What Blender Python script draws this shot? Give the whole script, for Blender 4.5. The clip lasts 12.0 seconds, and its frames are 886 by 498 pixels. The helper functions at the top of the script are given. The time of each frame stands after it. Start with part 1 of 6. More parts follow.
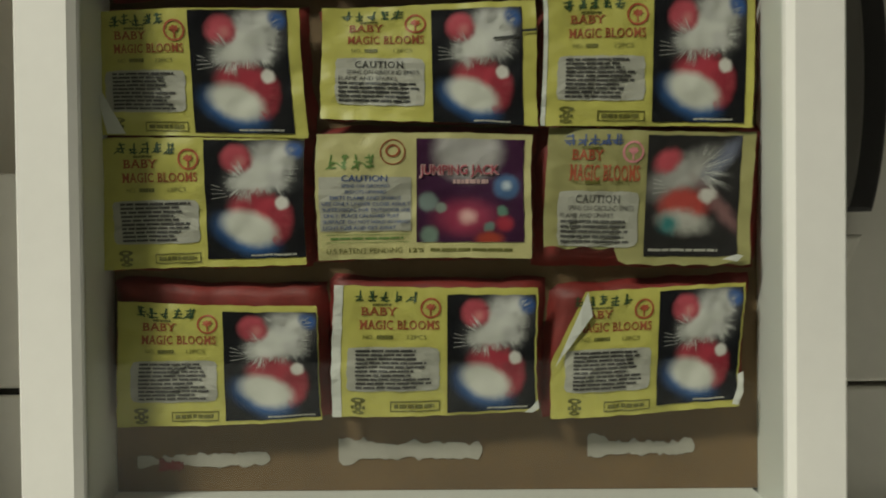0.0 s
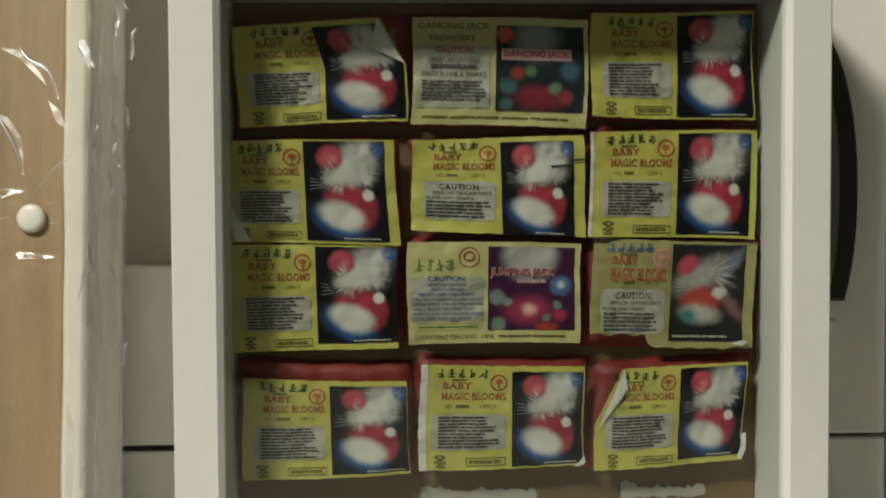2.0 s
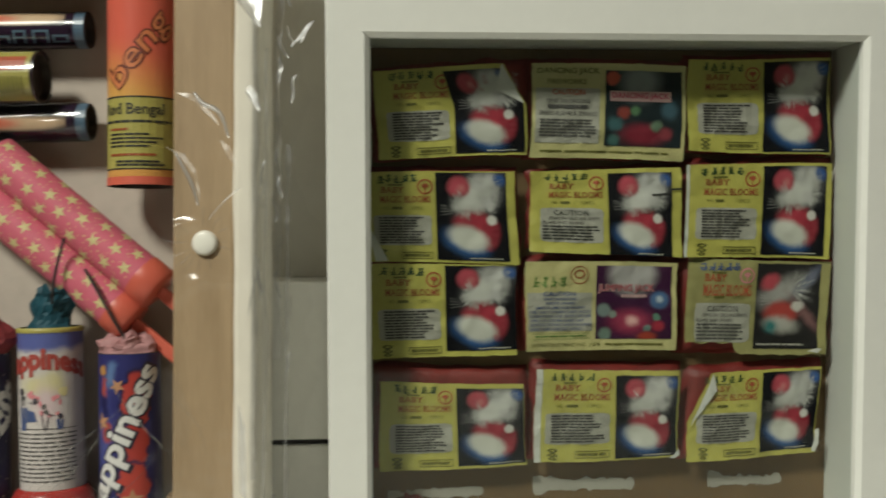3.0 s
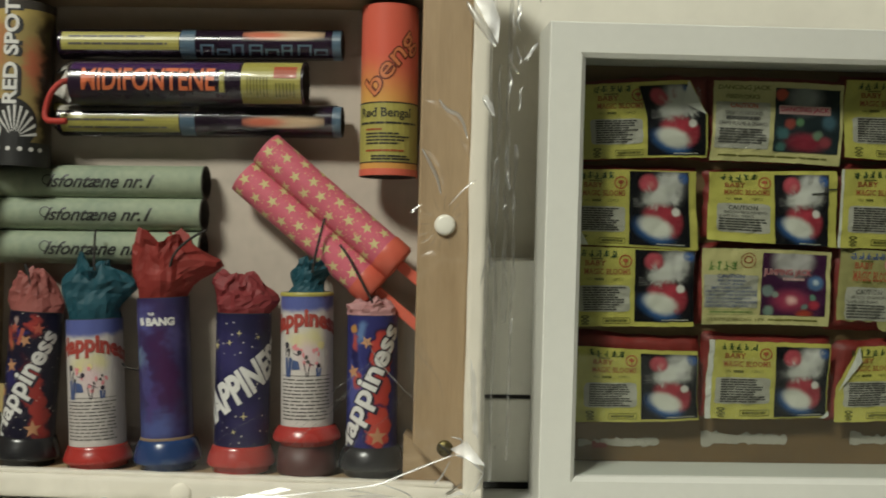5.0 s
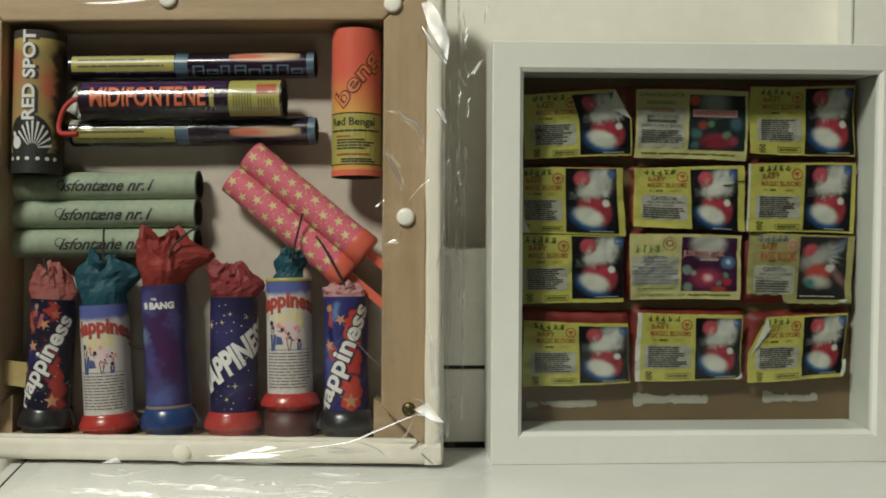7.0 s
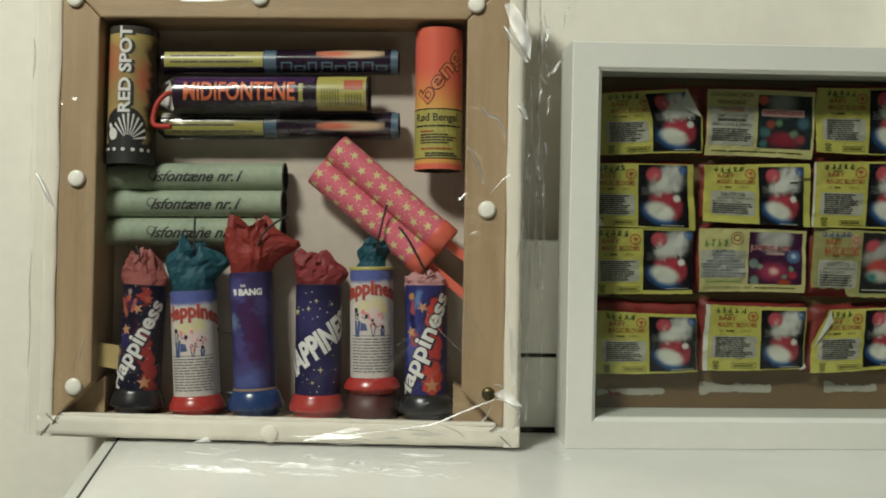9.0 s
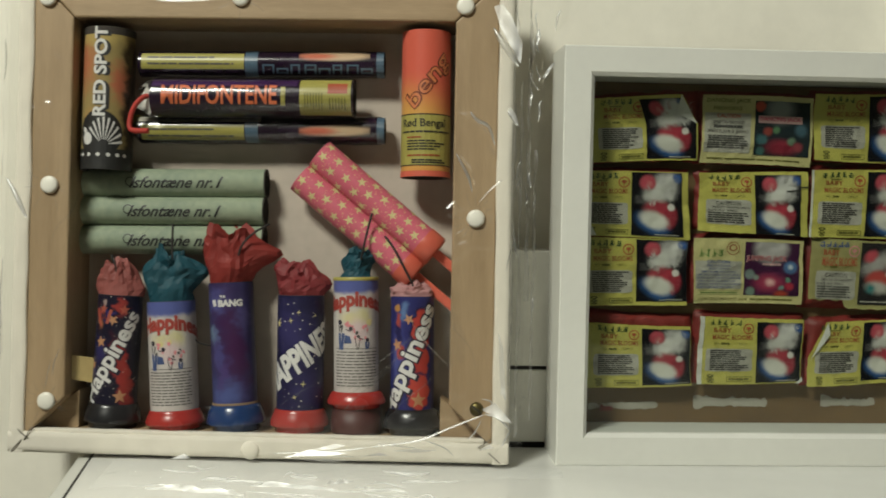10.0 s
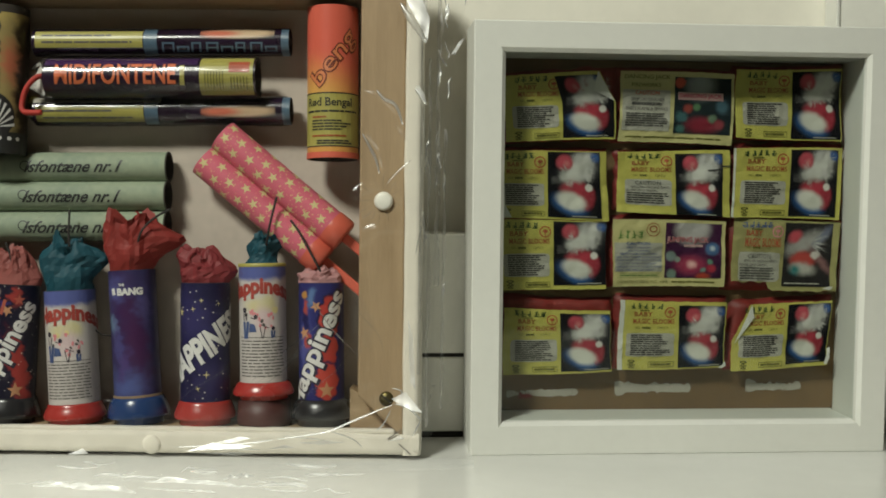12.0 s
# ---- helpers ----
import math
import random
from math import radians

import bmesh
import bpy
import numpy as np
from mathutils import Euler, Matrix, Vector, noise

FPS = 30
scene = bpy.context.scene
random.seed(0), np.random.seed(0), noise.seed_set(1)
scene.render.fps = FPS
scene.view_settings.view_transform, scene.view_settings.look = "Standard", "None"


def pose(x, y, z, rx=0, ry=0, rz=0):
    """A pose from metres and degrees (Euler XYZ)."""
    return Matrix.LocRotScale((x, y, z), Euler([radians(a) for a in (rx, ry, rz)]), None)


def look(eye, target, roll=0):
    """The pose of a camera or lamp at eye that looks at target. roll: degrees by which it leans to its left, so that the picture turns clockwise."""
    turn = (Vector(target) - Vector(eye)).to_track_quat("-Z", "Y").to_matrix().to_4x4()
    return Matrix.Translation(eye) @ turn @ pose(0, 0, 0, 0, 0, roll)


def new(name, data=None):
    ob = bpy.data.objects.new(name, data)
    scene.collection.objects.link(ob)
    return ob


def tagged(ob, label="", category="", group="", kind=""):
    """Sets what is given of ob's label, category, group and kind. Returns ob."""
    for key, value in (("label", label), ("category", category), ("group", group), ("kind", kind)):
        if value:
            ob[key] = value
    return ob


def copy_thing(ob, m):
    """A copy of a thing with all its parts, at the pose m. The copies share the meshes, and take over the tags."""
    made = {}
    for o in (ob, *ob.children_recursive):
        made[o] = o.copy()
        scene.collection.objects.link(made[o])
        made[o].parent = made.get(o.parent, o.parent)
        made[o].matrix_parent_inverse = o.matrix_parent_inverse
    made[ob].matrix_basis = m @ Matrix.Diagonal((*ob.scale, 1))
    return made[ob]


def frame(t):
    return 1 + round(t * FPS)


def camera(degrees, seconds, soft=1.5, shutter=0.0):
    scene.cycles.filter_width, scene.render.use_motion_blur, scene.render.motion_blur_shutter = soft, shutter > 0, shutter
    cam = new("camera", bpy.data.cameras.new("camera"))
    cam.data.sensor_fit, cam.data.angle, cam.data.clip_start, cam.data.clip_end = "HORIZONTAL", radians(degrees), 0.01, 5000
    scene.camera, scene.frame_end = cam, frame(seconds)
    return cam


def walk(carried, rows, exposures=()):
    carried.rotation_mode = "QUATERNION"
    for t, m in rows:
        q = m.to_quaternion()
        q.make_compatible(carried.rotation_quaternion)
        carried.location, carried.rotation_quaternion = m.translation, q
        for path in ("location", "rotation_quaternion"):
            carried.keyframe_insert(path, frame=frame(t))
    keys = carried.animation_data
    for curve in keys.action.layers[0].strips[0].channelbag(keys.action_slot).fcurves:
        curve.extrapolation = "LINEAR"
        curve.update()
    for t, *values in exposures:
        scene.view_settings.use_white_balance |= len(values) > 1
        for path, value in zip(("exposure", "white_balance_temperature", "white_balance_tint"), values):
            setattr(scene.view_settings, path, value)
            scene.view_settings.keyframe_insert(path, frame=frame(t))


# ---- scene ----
cam = camera(45.7, 12.0, soft=1.75, shutter=0.5)
PATH = [
    (0, (0.134, -0.316, 0.107), (0.103, 1.684, 0.067), -0.6),
    (0.5, (0.134, -0.333, 0.11), (0.144, 1.667, 0.092), -0.5),
    (1, (0.129, -0.347, 0.12), (0.133, 1.652, 0.088), -0.3),
    (1.5, (0.105, -0.358, 0.137), (0.136, 1.64, 0.051), -0.5),
    (2, (0.083, -0.395, 0.15), (0.175, 1.602, 0.079), -0.3),
    (2.5, (0.055, -0.426, 0.162), (0.193, 1.567, 0.071), -0.6),
    (3, (0.02, -0.446, 0.171), (0.15, 1.546, 0.056), -0.1),
    (3.5, (-0.014, -0.468, 0.173), (0.114, 1.523, 0.041), 0.8),
    (3.7, (-0.027, -0.483, 0.176), (0.104, 1.509, 0.045), 1.0),
    (5.3, (-0.072, -0.539, 0.166), (-0.053, 1.458, 0.051), 1.4),
    (5.5, (-0.05, -0.546, 0.177), (-0.105, 1.448, 0.03), 1.7),
    (6, (-0.026, -0.579, 0.164), (-0.084, 1.416, 0.045), 2.6),
    (6.5, (-0.027, -0.61, 0.171), (-0.05, 1.384, 0.025), 0.2),
    (6.7, (-0.043, -0.614, 0.159), (-0.013, 1.383, 0.064), -0.1),
    (8.3, (-0.077, -0.646, 0.162), (0.079, 1.345, 0.057), 0.5),
    (8.5, (-0.088, -0.645, 0.163), (0.051, 1.347, 0.05), 0.6),
    (9, (-0.104, -0.644, 0.155), (-0.023, 1.352, 0.058), 0.8),
    (9.5, (-0.111, -0.636, 0.163), (-0.033, 1.36, 0.061), 0.9),
    (10, (-0.104, -0.622, 0.163), (0.004, 1.372, 0.057), 1.0),
    (10.5, (-0.095, -0.61, 0.159), (0.035, 1.383, 0.059), 0.8),
    (11, (-0.081, -0.608, 0.156), (0.068, 1.384, 0.06), 0.6),
    (11.5, (-0.07, -0.606, 0.161), (0.077, 1.384, 0.036), 0.6),
    (12, (-0.061, -0.602, 0.16), (0.085, 1.389, 0.031), 0.5),
]
EXPOSURES = ((0.0, 0.09, 6800, 15), (1.5, 0.08, 6800, 15.5), (3.5, 0.05, 6580, 12.5), (5.5, -0.03, 6700, 12), (6.5, -0.01, 6630, 12), (8.5, 0.0, 6480, 11), (10.5, -0.01, 6680, 12), (12.0, -0.01, 6580, 11))
walk(cam, [(t, look(eye, target, roll)) for t, eye, target, roll in PATH], EXPOSURES)

# ---- world and lights ----
world = bpy.data.worlds.new("world")
scene.world = world
world.use_nodes = True
world.node_tree.nodes["Background"].inputs[0].default_value = (1.0, 0.93, 0.8, 1)
world.node_tree.nodes["Background"].inputs[1].default_value = 0.02


def area_lamp(name, eye, target, size, energy, colour):
    ob = new(name, bpy.data.lights.new(name, "AREA"))
    ob.data.shape, ob.data.size, ob.data.energy, ob.data.color = "DISK", size, energy, colour
    ob.matrix_world = look(eye, target)
    return ob


LAMP_EYE = (-0.97, -1.18, 1.62)
area_lamp("ceiling_light", LAMP_EYE, (-0.10, -0.05, 0.08), 0.50, 61.0, (0.965, 1.0, 0.885))


# ---- materials ----
def material(name, colour, rough=0.6, vary=0.12, scale=120.0, bump=0.15, metal=0.0, stretch=(1, 1, 1), second=None, spec=0.5, sheen=0.0):
    """A surface with colour that varies at two scales and fine relief."""
    m = bpy.data.materials.new(name)
    m.use_nodes = True
    nt = m.node_tree
    N, L = nt.nodes, nt.links
    b = N["Principled BSDF"]
    b.inputs["Metallic"].default_value = metal
    b.inputs["Specular IOR Level"].default_value = spec
    b.inputs["Sheen Weight"].default_value = sheen
    tc, mp = N.new("ShaderNodeTexCoord"), N.new("ShaderNodeMapping")
    mp.inputs["Scale"].default_value = stretch
    L.new(tc.outputs["Object"], mp.inputs["Vector"])
    big, fine = N.new("ShaderNodeTexNoise"), N.new("ShaderNodeTexNoise")
    big.inputs["Scale"].default_value, big.inputs["Detail"].default_value = scale * 0.22, 3
    fine.inputs["Scale"].default_value, fine.inputs["Detail"].default_value = scale * 2.5, 4
    for n in (big, fine):
        L.new(mp.outputs["Vector"], n.inputs["Vector"])
    mixn = N.new("ShaderNodeMix")
    mixn.inputs[0].default_value = 0.4
    L.new(big.outputs["Fac"], mixn.inputs[2])
    L.new(fine.outputs["Fac"], mixn.inputs[3])
    ramp = N.new("ShaderNodeValToRGB")
    lo = [c * (1 - vary) for c in colour]
    hi = list(second) if second else [min(0.9, c * (1 + vary)) for c in colour]
    ramp.color_ramp.elements[0].position, ramp.color_ramp.elements[1].position = 0.32, 0.68
    ramp.color_ramp.elements[0].color, ramp.color_ramp.elements[1].color = (*lo, 1), (*hi, 1)
    L.new(mixn.outputs[0], ramp.inputs["Fac"])
    L.new(ramp.outputs["Color"], b.inputs["Base Color"])
    mr = N.new("ShaderNodeMapRange")
    mr.inputs["To Min"].default_value, mr.inputs["To Max"].default_value = max(0.03, rough - 0.08), min(1, rough + 0.08)
    L.new(big.outputs["Fac"], mr.inputs["Value"])
    L.new(mr.outputs["Result"], b.inputs["Roughness"])
    if bump:
        bp = N.new("ShaderNodeBump")
        bp.inputs["Strength"].default_value, bp.inputs["Distance"].default_value = bump, 0.0006
        L.new(mixn.outputs[0], bp.inputs["Height"])
        L.new(bp.outputs["Normal"], b.inputs["Normal"])
    return m


def clear_sheet(name, ior, rough, tint, haze=0.0, gain=1.0):
    """Thin clear glass or film: sees through, with a Fresnel gloss."""
    m = bpy.data.materials.new(name)
    m.use_nodes = True
    N, L = m.node_tree.nodes, m.node_tree.links
    N.remove(N["Principled BSDF"])
    tr, gl, fr, mx = N.new("ShaderNodeBsdfTransparent"), N.new("ShaderNodeBsdfGlossy"), N.new("ShaderNodeFresnel"), N.new("ShaderNodeMixShader")
    tr.inputs["Color"].default_value = (*tint, 1)
    gl.inputs["Roughness"].default_value = rough
    fr.inputs["IOR"].default_value = ior
    ad = N.new("ShaderNodeMath")
    ad.operation, ad.inputs[1].default_value, ad.inputs[2].default_value, ad.use_clamp = "MULTIPLY_ADD", gain, haze, True
    L.new(fr.outputs[0], ad.inputs[0])
    L.new(ad.outputs[0], mx.inputs[0])
    L.new(tr.outputs[0], mx.inputs[1])
    L.new(gl.outputs[0], mx.inputs[2])
    L.new(mx.outputs[0], N["Material Output"].inputs["Surface"])
    return m


def milky_film(name, body, gloss, rough):
    """Crumpled clear film: mostly see-through, with glare painted in as whitish scatter, and a gloss."""
    m = bpy.data.materials.new(name)
    m.use_nodes = True
    N, L = m.node_tree.nodes, m.node_tree.links
    N.remove(N["Principled BSDF"])
    tr, df, gl, m1, m2 = N.new("ShaderNodeBsdfTransparent"), N.new("ShaderNodeBsdfDiffuse"), N.new("ShaderNodeBsdfGlossy"), N.new("ShaderNodeMixShader"), N.new("ShaderNodeMixShader")
    df.inputs["Color"].default_value = (0.88, 0.88, 0.86, 1)
    gl.inputs["Roughness"].default_value = rough
    m1.inputs[0].default_value, m2.inputs[0].default_value = body, gloss
    L.new(tr.outputs[0], m1.inputs[1])
    L.new(df.outputs[0], m1.inputs[2])
    L.new(m1.outputs[0], m2.inputs[1])
    L.new(gl.outputs[0], m2.inputs[2])
    L.new(m2.outputs[0], N["Material Output"].inputs["Surface"])
    return m


def picture(name, ground, spots, fuzz=0.10, rough=0.35, speckle=0.0, gloss=0.3):
    """A printed picture of soft blots on a ground, laid by the mesh's UV map. spots: x, y, rx, ry, turn, softness, colour."""
    m = bpy.data.materials.new(name)
    m.use_nodes = True
    N, L = m.node_tree.nodes, m.node_tree.links
    b = N["Principled BSDF"]
    b.inputs["Roughness"].default_value = rough
    b.inputs["Specular IOR Level"].default_value = gloss
    uv = N.new("ShaderNodeUVMap")
    nz = N.new("ShaderNodeTexNoise")
    nz.inputs["Scale"].default_value, nz.inputs["Detail"].default_value = 14, 5
    L.new(uv.outputs[0], nz.inputs["Vector"])
    sub, sc, add = N.new("ShaderNodeVectorMath"), N.new("ShaderNodeVectorMath"), N.new("ShaderNodeVectorMath")
    sub.operation, sub.inputs[1].default_value = "SUBTRACT", (0.5, 0.5, 0.5)
    sc.operation, sc.inputs["Scale"].default_value = "SCALE", fuzz
    L.new(nz.outputs["Color"], sub.inputs[0])
    L.new(sub.outputs[0], sc.inputs[0])
    L.new(sc.outputs[0], add.inputs[0])
    L.new(uv.outputs[0], add.inputs[1])
    last = N.new("ShaderNodeRGB")
    last.outputs[0].default_value = (*ground, 1)
    out = last.outputs[0]
    for x, y, rx, ry, turn, soft, colour in spots:
        mp, ln, rng, mx = N.new("ShaderNodeMapping"), N.new("ShaderNodeVectorMath"), N.new("ShaderNodeMapRange"), N.new("ShaderNodeMix")
        mp.vector_type = "TEXTURE"
        mp.inputs["Location"].default_value, mp.inputs["Rotation"].default_value, mp.inputs["Scale"].default_value = (x, y, 0), (0, 0, radians(turn)), (rx, ry, 1)
        L.new(add.outputs[0], mp.inputs["Vector"])
        flat = N.new("ShaderNodeVectorMath")
        flat.operation, flat.inputs[1].default_value = "MULTIPLY", (1, 1, 0)
        L.new(mp.outputs[0], flat.inputs[0])
        ln.operation = "LENGTH"
        L.new(flat.outputs[0], ln.inputs[0])
        rng.interpolation_type = "SMOOTHSTEP"
        rng.inputs["From Min"].default_value, rng.inputs["From Max"].default_value = 1 + soft, 1 - soft
        L.new(ln.outputs["Value"], rng.inputs["Value"])
        mx.data_type = "RGBA"
        mx.inputs["B"].default_value = (*colour, 1)
        L.new(rng.outputs["Result"], mx.inputs["Factor"])
        L.new(out, mx.inputs["A"])
        out = mx.outputs["Result"]
    if speckle:
        vo, rg, mx = N.new("ShaderNodeTexVoronoi"), N.new("ShaderNodeMapRange"), N.new("ShaderNodeMix")
        vo.inputs["Scale"].default_value = speckle
        L.new(uv.outputs[0], vo.inputs["Vector"])
        rg.inputs["From Min"].default_value, rg.inputs["From Max"].default_value = 0.16, 0.06
        L.new(vo.outputs["Distance"], rg.inputs["Value"])
        mx.data_type = "RGBA"
        mx.inputs["B"].default_value = (0.75, 0.7, 0.6, 1)
        L.new(rg.outputs["Result"], mx.inputs["Factor"])
        L.new(out, mx.inputs["A"])
        out = mx.outputs["Result"]
    L.new(out, b.inputs["Base Color"])
    return m


LACQUER = material("white_lacquer", (0.68, 0.68, 0.63), 0.38, 0.03, 60, 0.05)
ENAMEL = material("white_enamel", (0.86, 0.86, 0.82), 0.22, 0.03, 30, 0.03)
WALLPAINT = material("cream_wall_paint", (0.84, 0.81, 0.71), 0.6, 0.05, 40, 0.15)
BOARDPAINT = material("white_panel_paint", (0.82, 0.81, 0.74), 0.45, 0.05, 50, 0.08)
# unseen room surfaces, darkened to cut bounced light and glass reflections
ROOMDARK = material("dark_unseen_room", (0.16, 0.15, 0.13), 0.8, 0.06, 20, 0.1)
DARKGAP = material("dark_gap", (0.02, 0.018, 0.015), 0.8, 0.2, 80, 0.1)
BLACKGLOSS = material("black_gloss_plastic", (0.018, 0.018, 0.018), 0.45, 0.2, 80, 0.05)
PINE = material("pale_pine", (0.34, 0.235, 0.13), 0.55, 0.16, 60, 0.25, stretch=(9, 9, 0.7), second=(0.43, 0.31, 0.185))
PINE_ACROSS = material("pale_pine_across", (0.34, 0.235, 0.13), 0.55, 0.16, 60, 0.25, stretch=(0.7, 9, 9), second=(0.43, 0.31, 0.185))
CANVAS_CLOTH = material("primed_canvas", (0.71, 0.67, 0.585), 0.8, 0.06, 500, 0.4)
CANVAS_INSIDE = material("raw_canvas_back", (0.492, 0.426, 0.361), 0.85, 0.09, 500, 0.4)
BROWNBOARD = material("brown_hardboard", (0.15, 0.088, 0.036), 0.7, 0.18, 150, 0.3)
TORNPAPER = material("torn_white_paper", (0.38, 0.35, 0.30), 0.9, 0.15, 300, 0.6)
REDTISSUE = material("red_tissue", (0.20, 0.017, 0.012), 0.6, 0.35, 140, 0.5)
YELLOW = material("yellow_label_paper", (0.465, 0.42, 0.095), 0.42, 0.10, 130, 0.25)
PALEYELLOW = material("pale_yellow_label_paper", (0.50, 0.445, 0.20), 0.45, 0.10, 130, 0.25)
FADEDYELLOW = material("faded_yellow_label_paper", (0.30, 0.27, 0.105), 0.5, 0.12, 130, 0.25)
PAPERWHITE = material("printed_white", (0.375, 0.355, 0.30), 0.5, 0.08, 200, 0.15)
FOLDWHITE = material("paper_back_white", (0.612, 0.595, 0.544), 0.6, 0.06, 200, 0.2)
INKGREEN = material("green_ink", (0.02, 0.055, 0.015), 0.5, 0.2, 300, 0)
INKPALEGREEN = material("pale_green_ink", (0.12, 0.22, 0.05), 0.5, 0.2, 300, 0)
INKRED = material("red_ink", (0.38, 0.075, 0.03), 0.5, 0.15, 300, 0)
INKORANGE = material("orange_ink", (0.30, 0.065, 0.02), 0.5, 0.15, 300, 0)
INKPINK = material("pink_ink", (0.62, 0.22, 0.24), 0.5, 0.15, 300, 0)
BANNERPINK = material("pale_pink_ink", (0.47, 0.29, 0.28), 0.5, 0.12, 300, 0)
INKCRIMSON = material("crimson_ink", (0.36, 0.035, 0.07), 0.5, 0.15, 300, 0)
INKBRICK = material("brick_red_ink", (0.34, 0.050, 0.038), 0.5, 0.12, 300, 0)
INKSOFT = material("soft_black_ink", (0.040, 0.036, 0.034), 0.6, 0.3, 300, 0)
INKBLACK = material("black_ink", (0.02, 0.02, 0.02), 0.5, 0.2, 300, 0)
SPARKWHITE = material("spark_white", (0.54, 0.52, 0.49), 0.55, 0.15, 200, 0)
SPARKRED = material("spark_red", (0.33, 0.035, 0.05), 0.55, 0.2, 200, 0)
INKGREY = material("grey_ink", (0.085, 0.08, 0.075), 0.5, 0.2, 300, 0)
INKBLUE = material("blue_ink", (0.055, 0.085, 0.20), 0.5, 0.2, 300, 0)
INKWHITE = material("white_ink", (0.630, 0.621, 0.594), 0.45, 0.06, 300, 0)
INKOLIVE = material("olive_ink", (0.13, 0.12, 0.02), 0.5, 0.2, 300, 0)
GREENPAPER = material("pale_green_paper_tube", (0.215, 0.275, 0.20), 0.7, 0.12, 110, 0.3, second=(0.31, 0.355, 0.245))
DARKEND = material("dark_tube_end", (0.035, 0.028, 0.022), 0.8, 0.2, 200, 0.2)
PINKPAPER = material("pink_paper_tube", (0.60, 0.125, 0.180), 0.55, 0.08, 150, 0.1)
CORAL = material("coral_plastic", (0.590, 0.117, 0.074), 0.4, 0.06, 90, 0.05)
STARYELLOW = material("yellow_star_ink", (0.60, 0.52, 0.25), 0.5, 0.05, 200, 0)
PURPLEBLACK = material("purple_black_film", (0.018, 0.008, 0.022), 0.2, 0.4, 80, 0.05)
STEELBLUE = material("steel_blue_print", (0.07, 0.12, 0.17), 0.35, 0.15, 120, 0.05)
LEMON = material("lemon_label", (0.36, 0.325, 0.085), 0.4, 0.06, 130, 0.05)
REDPLASTIC = material("red_plastic", (0.34, 0.032, 0.026), 0.25, 0.06, 90, 0.03)
BLACKPLASTIC = material("black_plastic", (0.014, 0.014, 0.016), 0.28, 0.1, 90, 0.03)
BLUEPLASTIC = material("blue_plastic", (0.011, 0.038, 0.128), 0.25, 0.08, 90, 0.03)
CORALTISSUE = material("coral_tissue", (0.34, 0.042, 0.034), 0.6, 0.12, 160, 0.4)
PINKTISSUE = material("pink_tissue", (0.40, 0.12, 0.105), 0.6, 0.12, 160, 0.4)
PALEPINKTISSUE = material("pale_pink_tissue", (0.62, 0.33, 0.33), 0.6, 0.12, 160, 0.4)
CRIMSONTISSUE = material("crimson_tissue", (0.30, 0.045, 0.050), 0.6, 0.15, 160, 0.4)
TEALTISSUE = material("teal_tissue", (0.014, 0.098, 0.135), 0.6, 0.15, 160, 0.4)
for m in (CORALTISSUE, PINKTISSUE, PALEPINKTISSUE, CRIMSONTISSUE, TEALTISSUE):
    tree = m.node_tree
    coat, thin, both = tree.nodes["Principled BSDF"], tree.nodes.new("ShaderNodeBsdfTranslucent"), tree.nodes.new("ShaderNodeMixShader")
    both.inputs[0].default_value = 0.35
    tree.links.new(coat.inputs["Base Color"].links[0].from_socket, thin.inputs["Color"])
    tree.links.new(coat.outputs[0], both.inputs[1])
    tree.links.new(thin.outputs[0], both.inputs[2])
    tree.links.new(both.outputs[0], tree.nodes["Material Output"].inputs["Surface"])
FUSE = material("black_fuse", (0.025, 0.022, 0.02), 0.8, 0.3, 500, 0.4)
REDFUSE = material("red_fuse", (0.40, 0.03, 0.02), 0.7, 0.2, 500, 0.4)
PINWHITE = material("white_pin_plastic", (0.75, 0.73, 0.66), 0.3, 0.03, 90, 0.03)
STEEL = material("dull_steel", (0.25, 0.23, 0.20), 0.45, 0.2, 300, 0.2, metal=1.0)
BRASS = material("aged_brass", (0.12, 0.10, 0.04), 0.4, 0.3, 300, 0.3, metal=1.0)
TAPE = material("yellowed_tape", (0.45, 0.34, 0.15), 0.3, 0.1, 100, 0.1)
GALAXY = picture("galaxy_print", (0.036, 0.034, 0.105), [(0.50, 0.50, 0.13, 0.55, 6, 0.9, (0.040, 0.018, 0.070)), (0.38, 0.58, 0.035, 0.06, 20, 0.9, (0.16, 0.25, 0.34)), (0.42, 0.42, 0.03, 0.2, 8, 0.9, (0.060, 0.055, 0.17)), (0.56, 0.45, 0.06, 0.3, 8, 0.9, (0.050, 0.012, 0.060)), (0.47, 0.10, 0.14, 0.10, 0, 0.9, (0.07, 0.09, 0.24)), (0.40, 0.86, 0.10, 0.07, 0, 0.9, (0.075, 0.075, 0.22)), (0.62, 0.74, 0.05, 0.10, 0, 0.9, (0.07, 0.06, 0.17)), (0.46, 0.27, 0.03, 0.10, -15, 0.9, (0.065, 0.04, 0.14))], 0.22, 0.36)
STARRY = picture("starry_print", (0.014, 0.013, 0.046), [(0.45, 0.7, 0.14, 0.2, 30, 0.9, (0.034, 0.03, 0.105)), (0.6, 0.2, 0.14, 0.2, 0, 0.9, (0.03, 0.026, 0.09)), (0.38, 0.3, 0.06, 0.2, 20, 0.9, (0.014, 0.012, 0.045))], 0.25, 0.34, 22)
